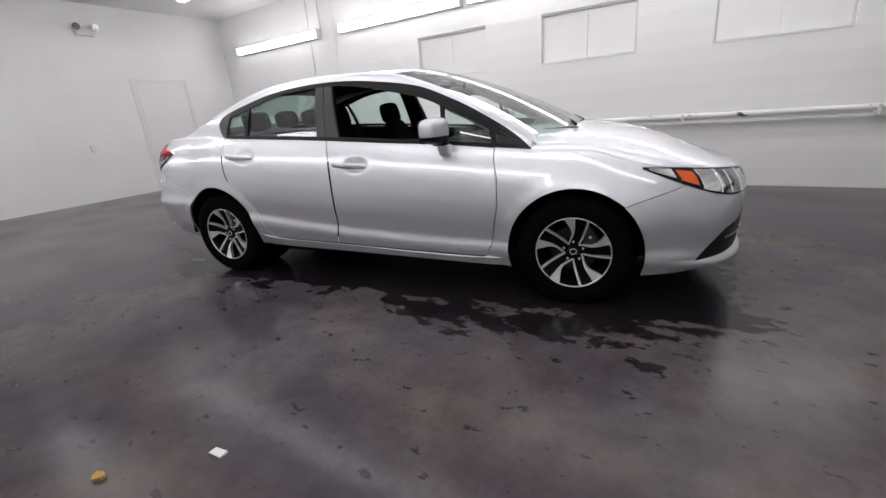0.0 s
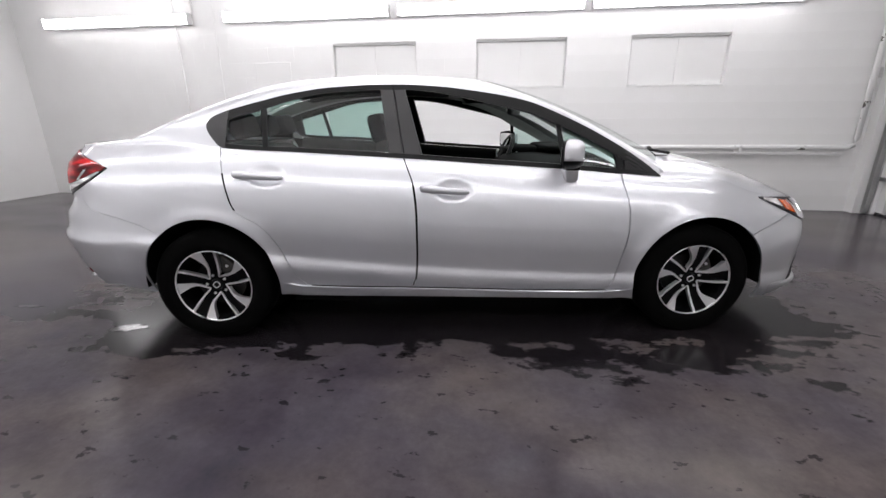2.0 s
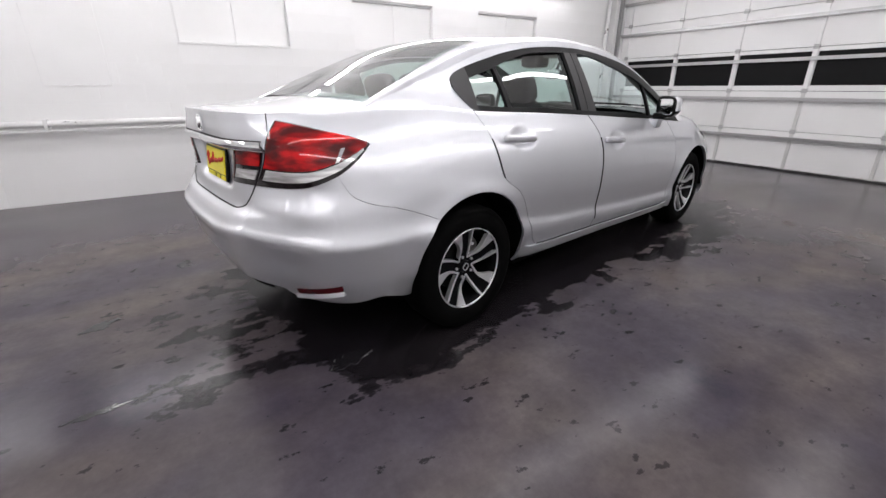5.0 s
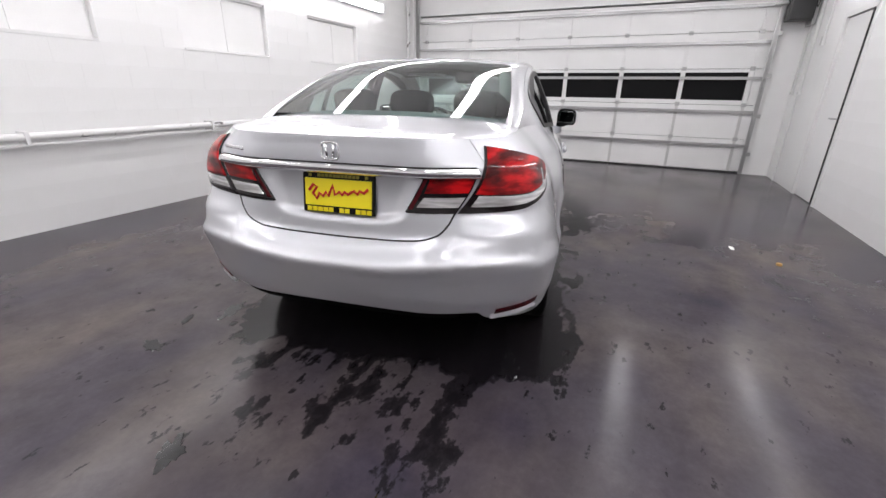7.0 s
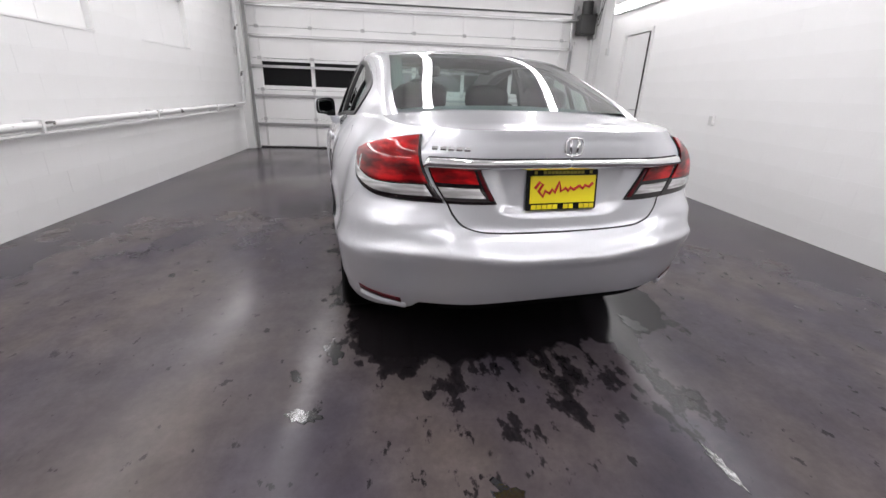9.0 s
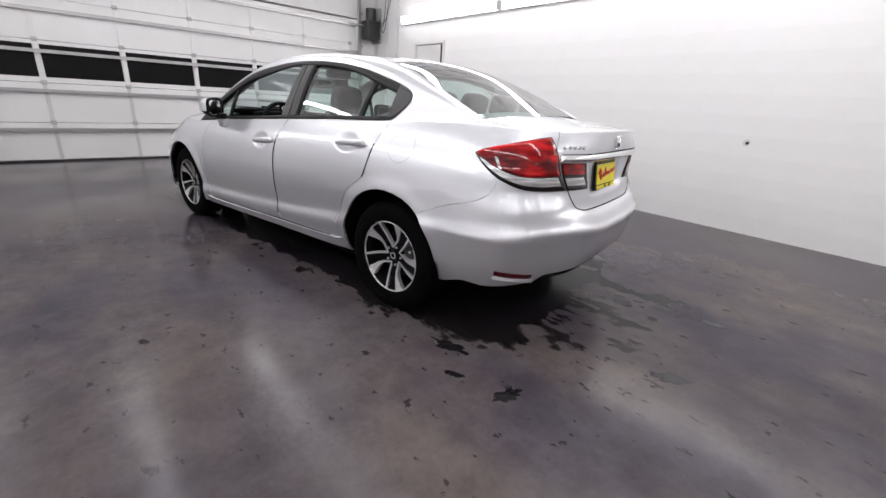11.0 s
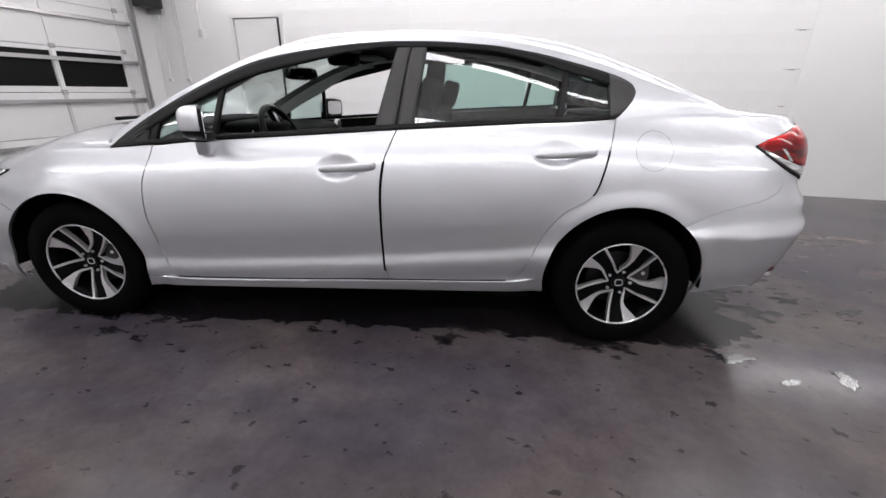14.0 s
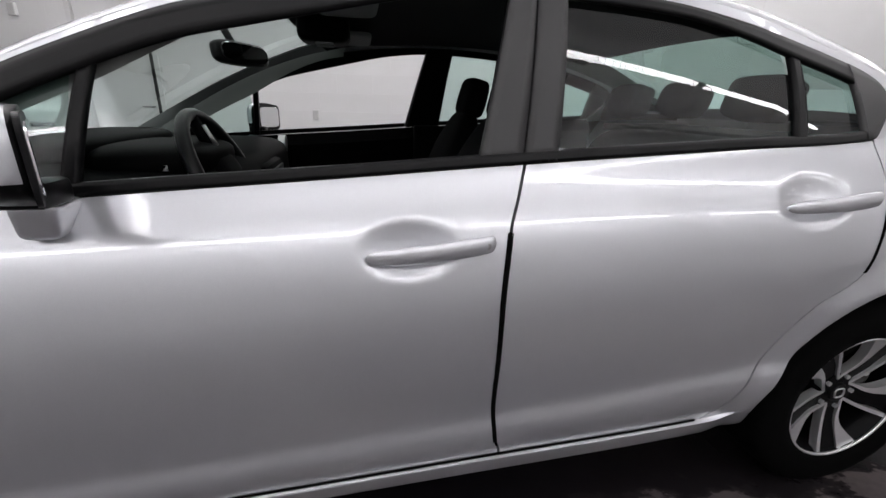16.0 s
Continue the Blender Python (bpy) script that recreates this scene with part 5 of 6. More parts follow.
part("ring", tube(bmesh.new(), [(0.185 * math.cos(a), 0.185 * math.sin(a), 0) for a in (2 * math.pi * k / 40 for k in range(40))], 0.017, 10, True), M_TRIM, w)
part("boss", soft_block(bmesh.new(), 0, 0, 0, 0.075, 0.085, 0.03, 0.6), M_DASH, w)
for a in (0, 180, 270):
    c_, s_ = math.cos(radians(a + 90)), math.sin(radians(a + 90))
    part("spoke", tube(bmesh.new(), [(0.05 * c_, 0.05 * s_, 0), (0.18 * c_, 0.18 * s_, 0)], 0.016, 8), M_DASH, w)
    part("spoke_insert", tube(bmesh.new(), [(0.085 * c_, 0.085 * s_, 0.016), (0.15 * c_, 0.15 * s_, 0.014)], 0.007, 6), M_STEEL, w, "bright spoke insert")
part("column", cyl(bmesh.new(), (0, 0, -0.02), (0, 0, -0.25), 0.045), M_DASH, w)
# inner door cards, headliner, pillars
def door_card(x0, x1):
    def make():
        P = []
        for i in range(21):
            x = x0 + (x1 - x0) * i / 20
            zt = belt_z(x) - 0.004
            yb = side_y(x, zt, belt_z(x))
            P.append([Vector((x, yb - 0.004, zt)), Vector((x, yb - 0.05, zt + 0.004)), Vector((x, yb - 0.09, zt - 0.05)), Vector((x, yb - 0.07, zt - 0.25)), Vector((x, yb - 0.10, zt - 0.29)), Vector((x, yb - 0.08, 0.35))])
        bm = bmesh.new()
        grid(bm, P)
        return bm

    return make


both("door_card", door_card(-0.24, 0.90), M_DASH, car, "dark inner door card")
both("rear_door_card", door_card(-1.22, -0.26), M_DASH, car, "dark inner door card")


def headliner():
    bm = bmesh.new()
    P = []
    for i in range(41):
        t = 0.98 + 2.06 * i / 40
        e, c_ = R_EDGE(t), R_MID(t)
        row = []
        for j in range(21):
            k = j / 20 * 2 - 1
            a = 1 - abs(k) ** 2.2
            row.append(Vector((e.x + (c_.x - e.x) * a, e.y * k * 1.02, e.z + (c_.z - e.z) * a - 0.035 - 0.012 * abs(k) ** 3)))
        P.append(row)
    grid(bm, P)
    return bm


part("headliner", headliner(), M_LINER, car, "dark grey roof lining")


def pillar_lining():
    bm = bmesh.new()
    S = [[R_TOP(t).lerp(R_EDGE(t), j / 3) + Vector((0, -0.04, -0.022)) for j in range(0, 5)] for t in (3.6 * i / 80 for i in range(81))]
    grid(bm, S)
    return bm


both("pillar_lining", pillar_lining, M_LINING, car)


def windscreen_pillar_lining():
    bm = bmesh.new()
    grid(bm, flank_grid(0.12, 1.06, lambda x: max(dlo_top_z(x) - 0.022 - 0.063 * ease(0.15, 0.6, x), dlo_low_z(x)), top_zx, 40, 5, -0.045))
    return bm


both("windscreen_pillar_lining", windscreen_pillar_lining, M_LINING, car)
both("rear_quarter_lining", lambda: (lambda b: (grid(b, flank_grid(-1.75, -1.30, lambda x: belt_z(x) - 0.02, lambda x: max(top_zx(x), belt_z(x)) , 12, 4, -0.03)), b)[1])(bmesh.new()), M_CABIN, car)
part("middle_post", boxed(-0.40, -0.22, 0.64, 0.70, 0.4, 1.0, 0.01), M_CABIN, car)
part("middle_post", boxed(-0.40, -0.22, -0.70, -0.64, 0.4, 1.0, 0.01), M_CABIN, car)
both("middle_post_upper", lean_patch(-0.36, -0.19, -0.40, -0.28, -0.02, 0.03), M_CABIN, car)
rm = part("inner_mirror", soft_block(bmesh.new(), 0.435, 0.0, 1.245, 0.02, 0.125, 0.036, 0.5, Matrix.Rotation(radians(-26), 3, "Z") @ Matrix.Rotation(radians(8), 3, "Y")), M_TRIM, car)
g = part("inner_mirror_glass", rounded_plate(-0.002, 0.002, 0.108, 0.027, 0.5), M_CHROME, rm, smooth=False)
g.matrix_basis = Matrix.Translation((0.435, 0, 1.245)) @ pose(0, 0, 0, 0, 0, -26) @ pose(0, 0, 0, 0, 8, 0) @ Matrix.Translation((-0.0205, 0, 0))
part("mirror_stalk", tube(bmesh.new(), [(0.45, 0.0, 1.26), (0.485, 0.0, 1.33)], 0.012, 8), M_TRIM, rm)

# ---- wheels ----
def wheel():
    w = new("wheel")
    bm = bmesh.new()
    prof = [(0.205, -0.09), (0.215, -0.1), (0.25, -0.104), (0.285, -0.1), (0.306, -0.088), (0.314, -0.07), (0.316, 0.0), (0.314, 0.07), (0.306, 0.088), (0.285, 0.1), (0.25, 0.104), (0.215, 0.1), (0.205, 0.09)]
    seg = 64
    rings = [[bm.verts.new((r * math.cos(2 * math.pi * k / seg), y, r * math.sin(2 * math.pi * k / seg))) for k in range(seg)] for r, y in prof]
    for A, B in zip(rings, rings[1:]):
        for k in range(seg):
            bm.faces.new((A[k], A[(k + 1) % seg], B[(k + 1) % seg], B[k]))
    part("tyre", bm, M_TYRE, w)
    bm = bmesh.new()
    prof = [(0.19, -0.085), (0.19, 0.04), (0.198, 0.07), (0.211, 0.084), (0.208, 0.092), (0.202, 0.088)]
    rings = [[bm.verts.new((r * math.cos(2 * math.pi * k / seg), y, r * math.sin(2 * math.pi * k / seg))) for k in range(seg)] for r, y in prof]
    for A, B in zip(rings, rings[1:]):
        for k in range(seg):
            bm.faces.new((A[k], A[(k + 1) % seg], B[(k + 1) % seg], B[k]))
    rim = part("rim", bm, M_WHEELBLACK, w)
    part("rim_lip", tube(bmesh.new(), [(0.2045 * math.cos(a), 0.089, 0.2045 * math.sin(a)) for a in (2 * math.pi * k / 64 for k in range(64))], 0.005, 6, True), M_ALLOY, rim)
    bm = bmesh.new()
    cyl(bm, (0, -0.02, 0), (0, 0.0, 0), 0.135, seg=40)
    part("brake_disc", bm, M_DISC, w)
    # brake caliper behind the spokes
    cal = part("caliper", soft_block(bmesh.new(), -0.105, 0.005, 0.05, 0.045, 0.035, 0.07, 0.5), M_CALIPER, w, "dull grey brake caliper")
    part("caliper_bolt", cyl(bmesh.new(), (-0.115, 0.038, 0.035), (-0.115, 0.044, 0.035), 0.009, seg=8), M_ALLOY, cal)

    # five windows, each between a thin and a broad machined edge that meet by the hub, and black spokes between them
    def polar(a, r):
        return Vector((r * math.sin(radians(a)), 0, r * math.cos(radians(a))))

    def strip(keys, widths, y0, y1, deep, n=26):
        """A bar along a smooth line through points on the wheel's face, of a changing half width."""
        at = [curve(*((k / (len(keys) - 1), c[i]) for k, c in enumerate(keys))) for i in (0, 2)]
        wd = curve(*((k / (len(widths) - 1), h) for k, h in enumerate(widths)))
        rows = []
        for i in range(n + 1):
            f = i / n
            c = Vector((at[0](f), 0, at[1](f)))
            e0, e1 = max(f - 0.02, 0), min(f + 0.02, 1)
            d = Vector((at[0](e1) - at[0](e0), 0, at[1](e1) - at[1](e0))).normalized()
            side = Vector((d.z, 0, -d.x)) * wd(f)
            r = math.hypot(c.x, c.z) / 0.202
            c.y = y0 + (y1 - y0) * r ** 1.3
            a_, b_ = c - side, c + side
            for q in (a_, b_):
                rr_ = math.hypot(q.x, q.z)
                if rr_ > 0.2045:
                    q.x, q.z = q.x * 0.2045 / rr_, q.z * 0.2045 / rr_
            dp = Vector((0, -deep, 0))
            rows.append([a_ + dp, a_, b_, b_ + dp])
        bm = bmesh.new()
        grid(bm, rows)

        return bm

    for s in range(5):
        rot = Matrix.Rotation(2 * math.pi * s / 5, 4, "Y")
        bm = strip([polar(-37, 0.03), polar(-37, 0.075), polar(-38, 0.12), polar(-35, 0.165), polar(-34.5, 0.2045)], [0.026, 0.026, 0.027, 0.033, 0.040], 0.040, 0.075, 0.032)
        bmesh.ops.transform(bm, matrix=rot, verts=bm.verts)
        sp = part("spoke", bm, M_WHEELBLACK, w)
        for nm, keys, widths in (
            ("thin_edge", [polar(9, 0.047), polar(15.5, 0.09), polar(19.5, 0.14), polar(23, 0.2045)], [0.0042, 0.0052, 0.0058, 0.0068]),
            ("broad_edge", [polar(10, 0.046), polar(-11, 0.068), polar(-23, 0.100), polar(-24, 0.135), polar(-21.5, 0.17), polar(-19.5, 0.2045)], [0.0042, 0.0048, 0.0062, 0.0115, 0.0205, 0.0315]),
        ):
            bm = strip(keys, widths, 0.046, 0.083, 0.024)
            bmesh.ops.transform(bm, matrix=rot, verts=bm.verts)
            part(nm, bm, M_ALLOY, sp, "machined bright edge")
    bm = bmesh.new()
    cyl(bm, (0, 0.02, 0), (0, 0.05, 0), 0.07, 0.062, seg=32)
    part("hub", bm, M_WHEELBLACK, w)
    bm = bmesh.new()
    cyl(bm, (0, 0.05, 0), (0, 0.060, 0), 0.033, 0.030, seg=28)
    cap = part("centre_cap", bm, M_TRIM, w)
    part("cap_badge", tube(bmesh.new(), [(0.017 * math.copysign(abs(math.cos(a)) ** 0.6, math.cos(a)), 0.061, 0.015 * math.copysign(abs(math.sin(a)) ** 0.6, math.sin(a))) for a in (2 * math.pi * k / 24 for k in range(24))], 0.0028, 6, True), M_ALLOY, cap, "bright square badge outline")
    for k in range(5):
        a = radians(-25 + 72 * k)
        part("wheel_nut", cyl(bmesh.new(), (0.055 * math.sin(a), 0.045, 0.055 * math.cos(a)), (0.055 * math.sin(a), 0.058, 0.055 * math.cos(a)), 0.0075, seg=6), M_ALLOY, w)
    return w


def put_wheel(w, m):
    w.parent = car
    w.matrix_basis = m
    w["label"] = "black and machined alloy wheel with a low tyre"


w0 = wheel()
put_wheel(w0, pose(WHEEL_X, 0.745, WHEEL_Z, 0, 6, 0))
for x, y, rz, ry in ((-WHEEL_X, 0.745, 0, 5), (WHEEL_X, -0.745, 180, 26), (-WHEEL_X, -0.745, 180, 42)):
    put_wheel(copy_thing(w0, Matrix()), pose(x, y, WHEEL_Z, 0, ry, rz))

# wheel housings and underside
def housing(wx, s, wz, wr):
    bm = bmesh.new()
    n = 28
    P = []
    for i in range(n + 1):
        a = math.pi * (-0.025 + 1.05 * i / n)
        P.append([Vector((wx + (wr + 0.004) * math.cos(a), s * y, wz + (wr + 0.004) * math.sin(a))) for y in (0.848, 0.48)])
    grid(bm, P)
    bmesh.ops.create_circle(bm, cap_ends=True, segments=32, radius=wr + 0.01, matrix=Matrix.Translation((wx, s * 0.48, wz)) @ Matrix.Rotation(math.pi / 2, 4, "X"))
    return bm


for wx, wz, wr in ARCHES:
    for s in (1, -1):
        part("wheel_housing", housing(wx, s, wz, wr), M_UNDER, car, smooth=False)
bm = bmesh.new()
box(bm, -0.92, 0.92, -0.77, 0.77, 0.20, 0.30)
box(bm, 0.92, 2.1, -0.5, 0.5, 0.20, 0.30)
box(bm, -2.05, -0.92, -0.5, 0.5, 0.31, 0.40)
# dark panels added behind the rear wheels to hide the bumper's pale inside
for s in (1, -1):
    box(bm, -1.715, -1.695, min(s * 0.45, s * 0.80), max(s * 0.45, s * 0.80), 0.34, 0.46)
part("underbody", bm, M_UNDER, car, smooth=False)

# ---- fittings on the walls ----
M_STAIN = material("rust_stain", (0.12, 0.09, 0.07), 0.8)
M_JOINT = material("painted_joint", (0.75, 0.75, 0.745), 0.6)
M_SEAM = material("painted_seam", (0.58, 0.58, 0.57), 0.6)
setting("plaster_right", boxed(U0, -3.735, V0 - 0.0035, V0 + 0.002, 0, CEIL), M_WALL, "smooth white painted plaster beside the blocks", "wall")
setting("joint_right", boxed(-3.735, -3.722, V0 - 0.0035, V0 - 0.002, 0, CEIL), M_JOINT, "grey joint between plaster and blocks", "trim")
setting("joint_left", boxed(-3.885, -3.877, V1 - 0.004, V1 + 0.0, 0, CEIL), M_JOINT, "grey vertical joint in the painted wall", "trim")
for z, hw in ((1.825, 0.075), (1.425, 0.085), (1.03, 0.045), (0.30, 0.05)):
    t = in_room(thing("wall_tie", "small rusty wall tie stub under the paint", "wall tie", "wall ties"), Matrix.Translation((-3.63, V0, z)))
    part("strap", boxed(-hw, hw, 0.0, 0.008, -0.005, 0.005, 0.002), M_SEAM, t, smooth=False)
    part("rust", boxed(-0.4 * hw, 0.4 * hw, 0.001, 0.009, -0.010, -0.005), M_STAIN, t, smooth=False)


def wall_box(u, v, z, w, h, side, label, name="outlet_box"):
    t = in_room(thing(name, label, "outlet", "wall boxes"), Matrix.Translation((u, v, z)) @ (Matrix() if side < 0 else Matrix.Rotation(math.pi, 4, "Z")))
    part("box", boxed(-w / 2, w / 2, -0.002, 0.035, -h / 2, h / 2, 0.006), M_FRAME, t, smooth=False)
    part("cover", boxed(-w / 2 + 0.008, w / 2 - 0.008, 0.035, 0.039, -h / 2 + 0.008, h / 2 - 0.008, 0.002), M_SEAM, t, smooth=False)
    return t


wall_box(1.13, V0, 0.96, 0.07, 0.11, -1, "small grey outlet box on the block wall")
wall_box(4.20, V0, 1.93, 0.08, 0.12, -1, "white switch box near the side door")
wall_box(4.57, V0, 1.28, 0.07, 0.05, -1, "small white outlet box on conduit")
wall_box(4.92, V0, 1.28, 0.07, 0.05, -1, "small white outlet box on conduit")
wall_box(-4.50, V1, 1.24, 0.075, 0.06, 1, "small white outlet box under a conduit")
wall_box(4.84, V1, 1.72, 0.09, 0.13, 1, "white switch box beside the pipe")
t = in_room(thing("anchor_hole", "dark drilled hole with chipped paint in the wall", "hole"), Matrix.Translation((-2.04, V0, 0.93)))
part("hole", cyl(bmesh.new(), (0, -0.01, 0), (0, 0.004, 0), 0.016, seg=14), M_GAPSHADE, t)
part("chip", cyl(bmesh.new(), (0.006, -0.01, 0.004), (0.006, 0.0025, 0.004), 0.034, seg=9), M_SEAM, t)
for u, v, z0, z1, side in ((-4.50, V1 - 0.015, 1.27, CEIL, 1), (-4.2, V1 - 0.02, 2.61, CEIL, 1), (4.20, V0 + 0.016, 1.99, CEIL, -1), (4.57, V0 + 0.016, 1.3, CEIL, -1), (4.92, V0 + 0.016, 1.3, CEIL, -1), (4.62, V0 + 0.02, 0.0, CEIL, -1)):
    t = in_room(thing("conduit", "thin white painted conduit on the wall", "conduit", "conduits"))
    part("run", cyl(bmesh.new(), (u, v, z0), (u, v, z1), 0.012, seg=10), M_PIPEPAINT, t)
    for z in (z0 + 0.2, (z0 + z1) / 2, z1 - 0.2):
        part("clip", boxed(u - 0.02, u + 0.02, v - 0.014, v + 0.014, z - 0.01, z + 0.01, 0.003), M_PIPEPAINT, t, smooth=False)
t = in_room(thing("outlet_box", "small grey outlet box low on the rear wall", "outlet", "wall boxes"), Matrix.Translation((U0, 0.33, 0.93)) @ Matrix.Rotation(-math.pi / 2, 4, "Z"))
part("box", boxed(-0.035, 0.035, -0.002, 0.03, -0.055, 0.055, 0.005), M_SEAM, t, smooth=False)
part("cover", boxed(-0.028, 0.028, 0.03, 0.034, -0.047, 0.047, 0.002), M_FRAME, t, smooth=False)
# twin-headed emergency lamp and a box on the rear wall
t = in_room(thing("emergency_light", "white twin-headed emergency light on the rear wall", "lamp"), Matrix.Translation((U0, 0.74, 2.85)) @ Matrix.Rotation(-math.pi / 2, 4, "Z"))
part("case", boxed(-0.13, 0.13, 0.0, 0.07, -0.07, 0.05, 0.012), M_FRAME, t, smooth=False)
for k in (-1, 1):
    h = part("head", cyl(bmesh.new(), (k * 0.10, 0.04, 0.075), (k * 0.135, 0.15, 0.055), 0.038, 0.058, seg=20), M_SEAM, t)
    part("lens", cyl(bmesh.new(), (k * 0.135, 0.15, 0.055), (k * 0.137, 0.157, 0.0535), 0.054, seg=20), M_LAMPGREY, h, "grey round lens")
# hanging wires by the opener
t = in_room(thing("cable", "loose black cables hanging beside the opener motor", "cable"))
for k, (du, sag) in enumerate(((0.10, 0.20), (0.16, 0.32), (0.22, 0.14))):
    part("wire", tube(bmesh.new(), [(4.76 - du * f * 2.2, -3.36 + 0.02 * k, 2.62 + 0.5 * f * f - sag * math.sin(math.pi * f)) for f in (j / 12 for j in range(13))], 0.006, 6), M_RUBBER, t)
# patched opening in the left wall
setting("wall_patch", boxed(-3.33, -2.77, V1 - 0.006, V1 + 0.002, 1.17, 2.0, 0.004), M_WALL, "patched square opening painted over", "wall")
# corner post beside the garage door
setting("corner_post", boxed(4.90, 5.08, 3.10, V1 + 0.003, 0, CEIL, 0.004), M_FRAME, "grey-white painted corner post", "trim")

# ---- litter on the floor ----
def scrap(name, label, category, x, y, pts, mat, lift=0.004):
    bm = bmesh.new()
    lo = [bm.verts.new((a, b, 0.001)) for a, b in pts]
    hi = [bm.verts.new((a, b, lift + 0.006 * ((i * 7) % 3) / 2)) for i, (a, b) in enumerate(pts)]
    n = len(pts)
    bm.faces.new(hi)
    bm.faces.new(lo[::-1])
    for i in range(n):
        bm.faces.new((lo[i], lo[(i + 1) % n], hi[(i + 1) % n], hi[i]))
    ob = part(name, bm, mat, None, "", False)
    ob.matrix_world = Matrix.Translation((x, y, 0))
    return tagged(ob, label, category)


M_PAPER = material("paper", (0.75, 0.75, 0.72), 0.7)
M_LEAF = material("dry_leaf", (0.42, 0.24, 0.07), 0.7)
scrap("paper_scrap", "small white torn paper scrap on the floor", "paper", 0.242, -2.354, [(-0.035, -0.014), (0.03, -0.02), (0.036, 0.01), (-0.03, 0.016)], M_PAPER)
scrap("dry_leaf", "small curled dry brown leaf on the floor", "leaf", -0.08, -2.577, [(-0.02, -0.012), (0.0, -0.02), (0.022, -0.006), (0.02, 0.014), (-0.004, 0.018), (-0.022, 0.008)], M_LEAF, 0.012)

M_WATER = material("standing_water", (0.012, 0.011, 0.013), 0.04, 0.0, Specular_IOR_Level=0.6)
bump(M_WATER, noisy(M_WATER, 45, 3, 0.6), "Fac", 0.14, 0.004)


def puddle(x, y, length, width, turn, seed):
    """A thin, ragged pool of water."""
    rnd = random.Random(seed)
    bm = bmesh.new()

    def pool(cx, cy, a, b, n):
        k = [1 + rnd.uniform(-0.38, 0.3) for _ in range(n)]
        top = [bm.verts.new((cx + a * k[i] * 0.93 * math.cos(2 * math.pi * i / n), cy + b * k[i] * 0.93 * math.sin(2 * math.pi * i / n), 0.0018)) for i in range(n)]
        low = [bm.verts.new((cx + a * k[i] * math.cos(2 * math.pi * i / n), cy + b * k[i] * math.sin(2 * math.pi * i / n), 0.0002)) for i in range(n)]
        bm.faces.new(top)
        for i in range(n):
            bm.faces.new((low[i], low[(i + 1) % n], top[(i + 1) % n], top[i]))

    pool(0, 0, length / 2, width / 2, 34)
    ob = part("puddle", bm, M_WATER, None, "", False)
    ob.matrix_world = pose(x, y, 0.0, 0, 0, turn)
    return tagged(ob, "small ragged puddle of water on the floor", "puddle", "puddles")


for k, (x, y, length, width, turn) in enumerate(((-2.275, 1.045, 0.13, 0.07, 70), (-2.845, -0.364, 0.19, 0.04, 175), (-2.785, 0.40, 0.15, 0.09, 25), (-2.02, 1.085, 0.10, 0.04, 20), (-1.86, 0.92, 0.20, 0.08, 5), (-0.79, 1.913, 0.06, 0.035, 10), (-1.95, -0.70, 0.20, 0.09, 5))):
    puddle(x, y, length, width, turn, k)

# ---- wall blocks ----
BLOCK_L, BLOCK_H, JOINT = 0.4, 0.2, 0.0016


def block_mesh(name, length, height):
    bm = boxed(-length / 2, length / 2, -0.007, 0.007, -height / 2, height / 2)
    es = [e for e in bm.edges if all(v.co.y < 0 for v in e.verts)]
    bmesh.ops.bevel(bm, geom=es, offset=0.0010, segments=2, affect="EDGES", profile=0.5)
    me = mesh_of(name, bm, M_WALL)
    return me


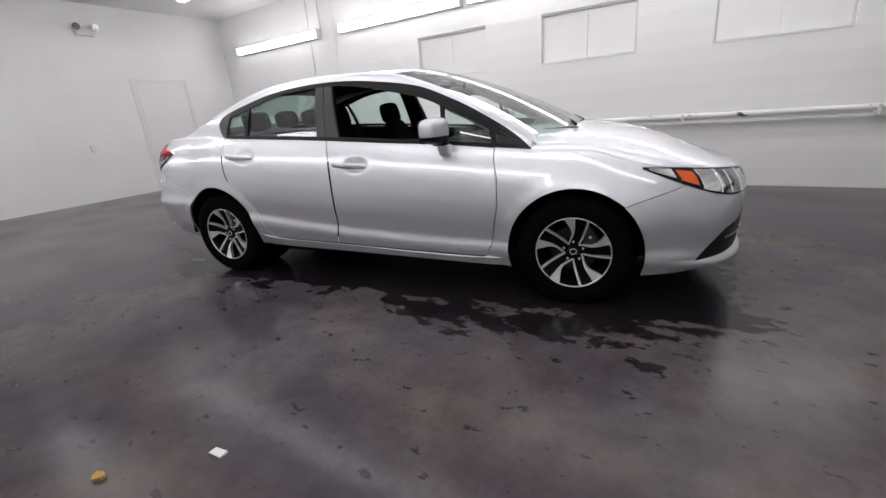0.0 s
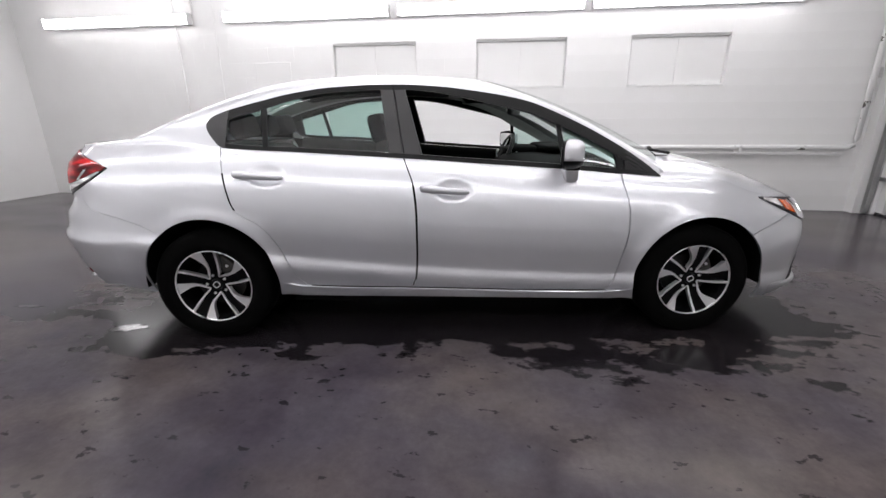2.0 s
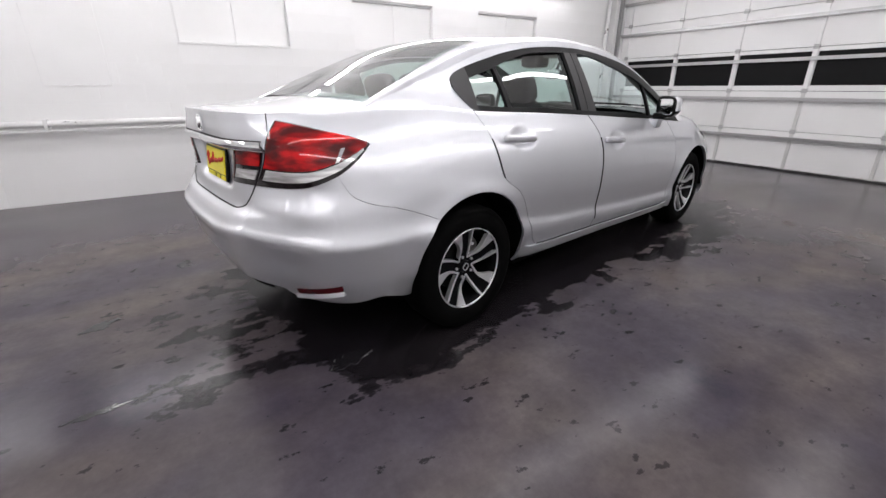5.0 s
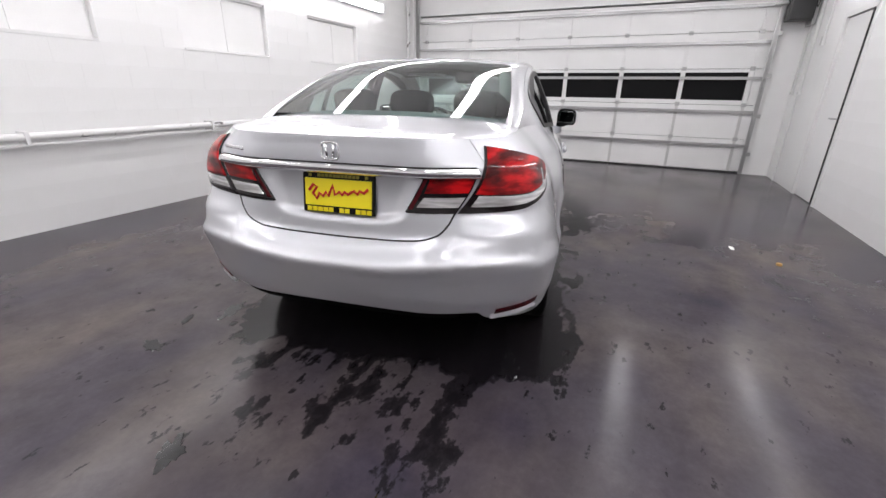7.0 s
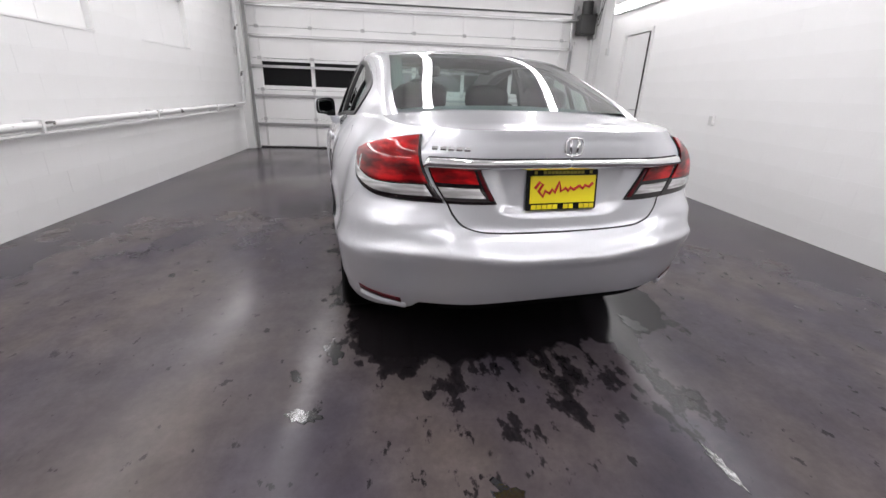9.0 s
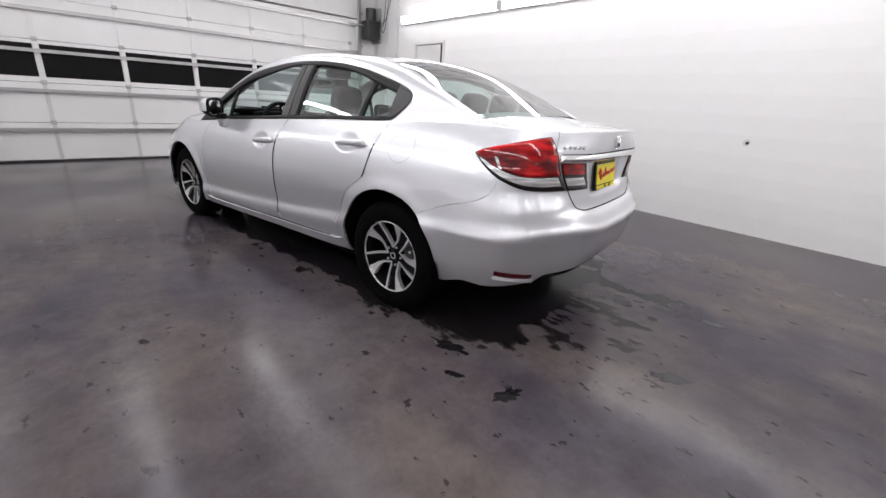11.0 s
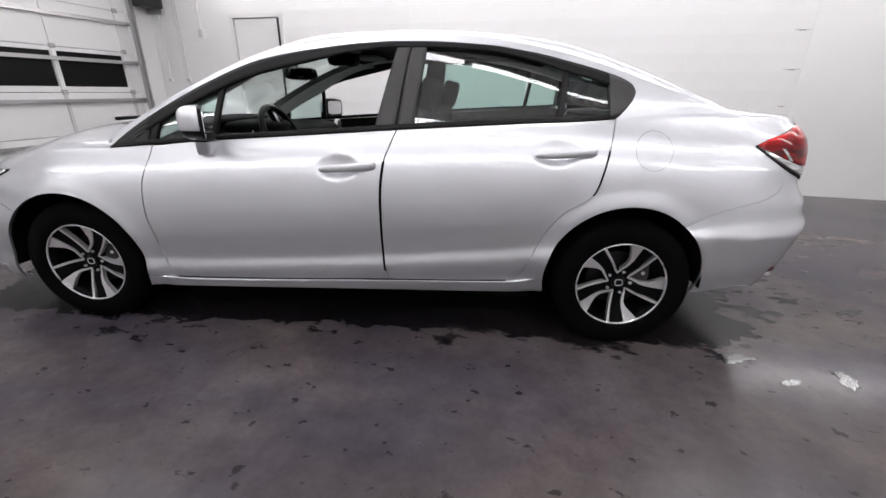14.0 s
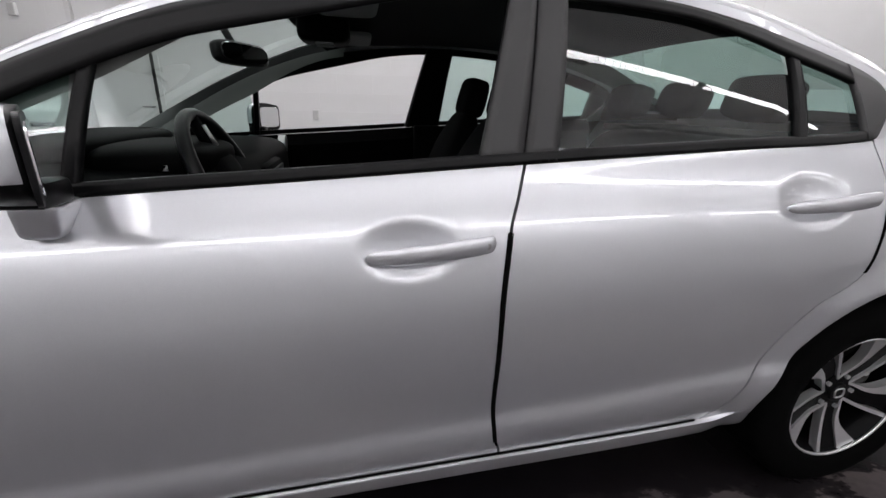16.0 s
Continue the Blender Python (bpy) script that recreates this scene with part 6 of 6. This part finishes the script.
def lay_blocks(wall, v, side, holes, singles, first=U0):
    """Running bond of painted blocks on a wall face; those in the given stretch are single pieces, the rest is joined."""
    rest = bmesh.new()
    shared = {}
    rnd = random.Random(7 if side > 0 else 9)
    rows = int(CEIL / BLOCK_H)
    for r in range(rows):
        z0 = r * BLOCK_H
        edges = [first]
        u = first + (BLOCK_L if r % 2 else BLOCK_L / 2)
        while u < U1 - 0.02:
            edges.append(u)
            u += BLOCK_L
        edges.append(U1)
        for a, b in zip(edges, edges[1:]):
            spans = [(a, b)]
            zlo, zhi = z0, z0 + BLOCK_H
            for h0, h1, hz0, hz1 in holes:
                if zhi <= hz0 + 0.012 or zlo >= hz1 - 0.012:
                    continue
                new_spans = []
                for s0, s1 in spans:
                    if s1 <= h0 or s0 >= h1:
                        new_spans.append((s0, s1))
                        continue
                    if s0 < h0 - 0.03:
                        new_spans.append((s0, h0))
                    if s1 > h1 + 0.03:
                        new_spans.append((h1, s1))
                spans = new_spans
            for s0, s1 in spans:
                za, zb = zlo, zhi
                L, H = s1 - s0 - JOINT, zb - za - JOINT
                c = Vector(((s0 + s1) / 2, v, (za + zb) / 2))
                tilt = rnd.uniform(-0.0004, 0.0004)
                m = Matrix.Translation(c + Vector((0, side * tilt, 0))) @ (Matrix() if side > 0 else Matrix.Rotation(math.pi, 4, "Z"))
                if singles[0] < c.x < singles[1] and singles[2] < c.z < singles[3]:
                    key = (round(L, 3), round(H, 3))
                    if key not in shared:
                        shared[key] = block_mesh("block", L, H)
                    ob = new("block", shared[key])
                    ob.parent = wall
                    ob.matrix_basis = m
                else:
                    t = boxed(-L / 2, L / 2, -0.007, 0.007, -H / 2, H / 2)
                    es = [e for e in t.edges if all(q.co.y < 0 for q in e.verts)]
                    bmesh.ops.bevel(t, geom=es, offset=0.0010, segments=1, affect="EDGES")
                    bmesh.ops.transform(t, matrix=m, verts=t.verts)
                    me = bpy.data.meshes.new("tmp")
                    t.to_mesh(me)
                    t.free()
                    rest.from_mesh(me)
                    bpy.data.meshes.remove(me)
    ob = part("blockwork", rest, M_WALL, wall, "", False)
    ob["kind"] = "stuff"


lay_blocks(wall_left, V1 + 0.0085, 1, [(a, b, WZ0, WZ1) for a, b in WINDOWS], (-2.2, 5.0, 0.0, 3.1))
lay_blocks(wall_right, V0 - 0.0085, -1, [(DU0 - 0.03, DU1 + 0.03, 0, DZ + 0.03)], (-3.7, 2.8, 0.0, 3.1), -3.72)
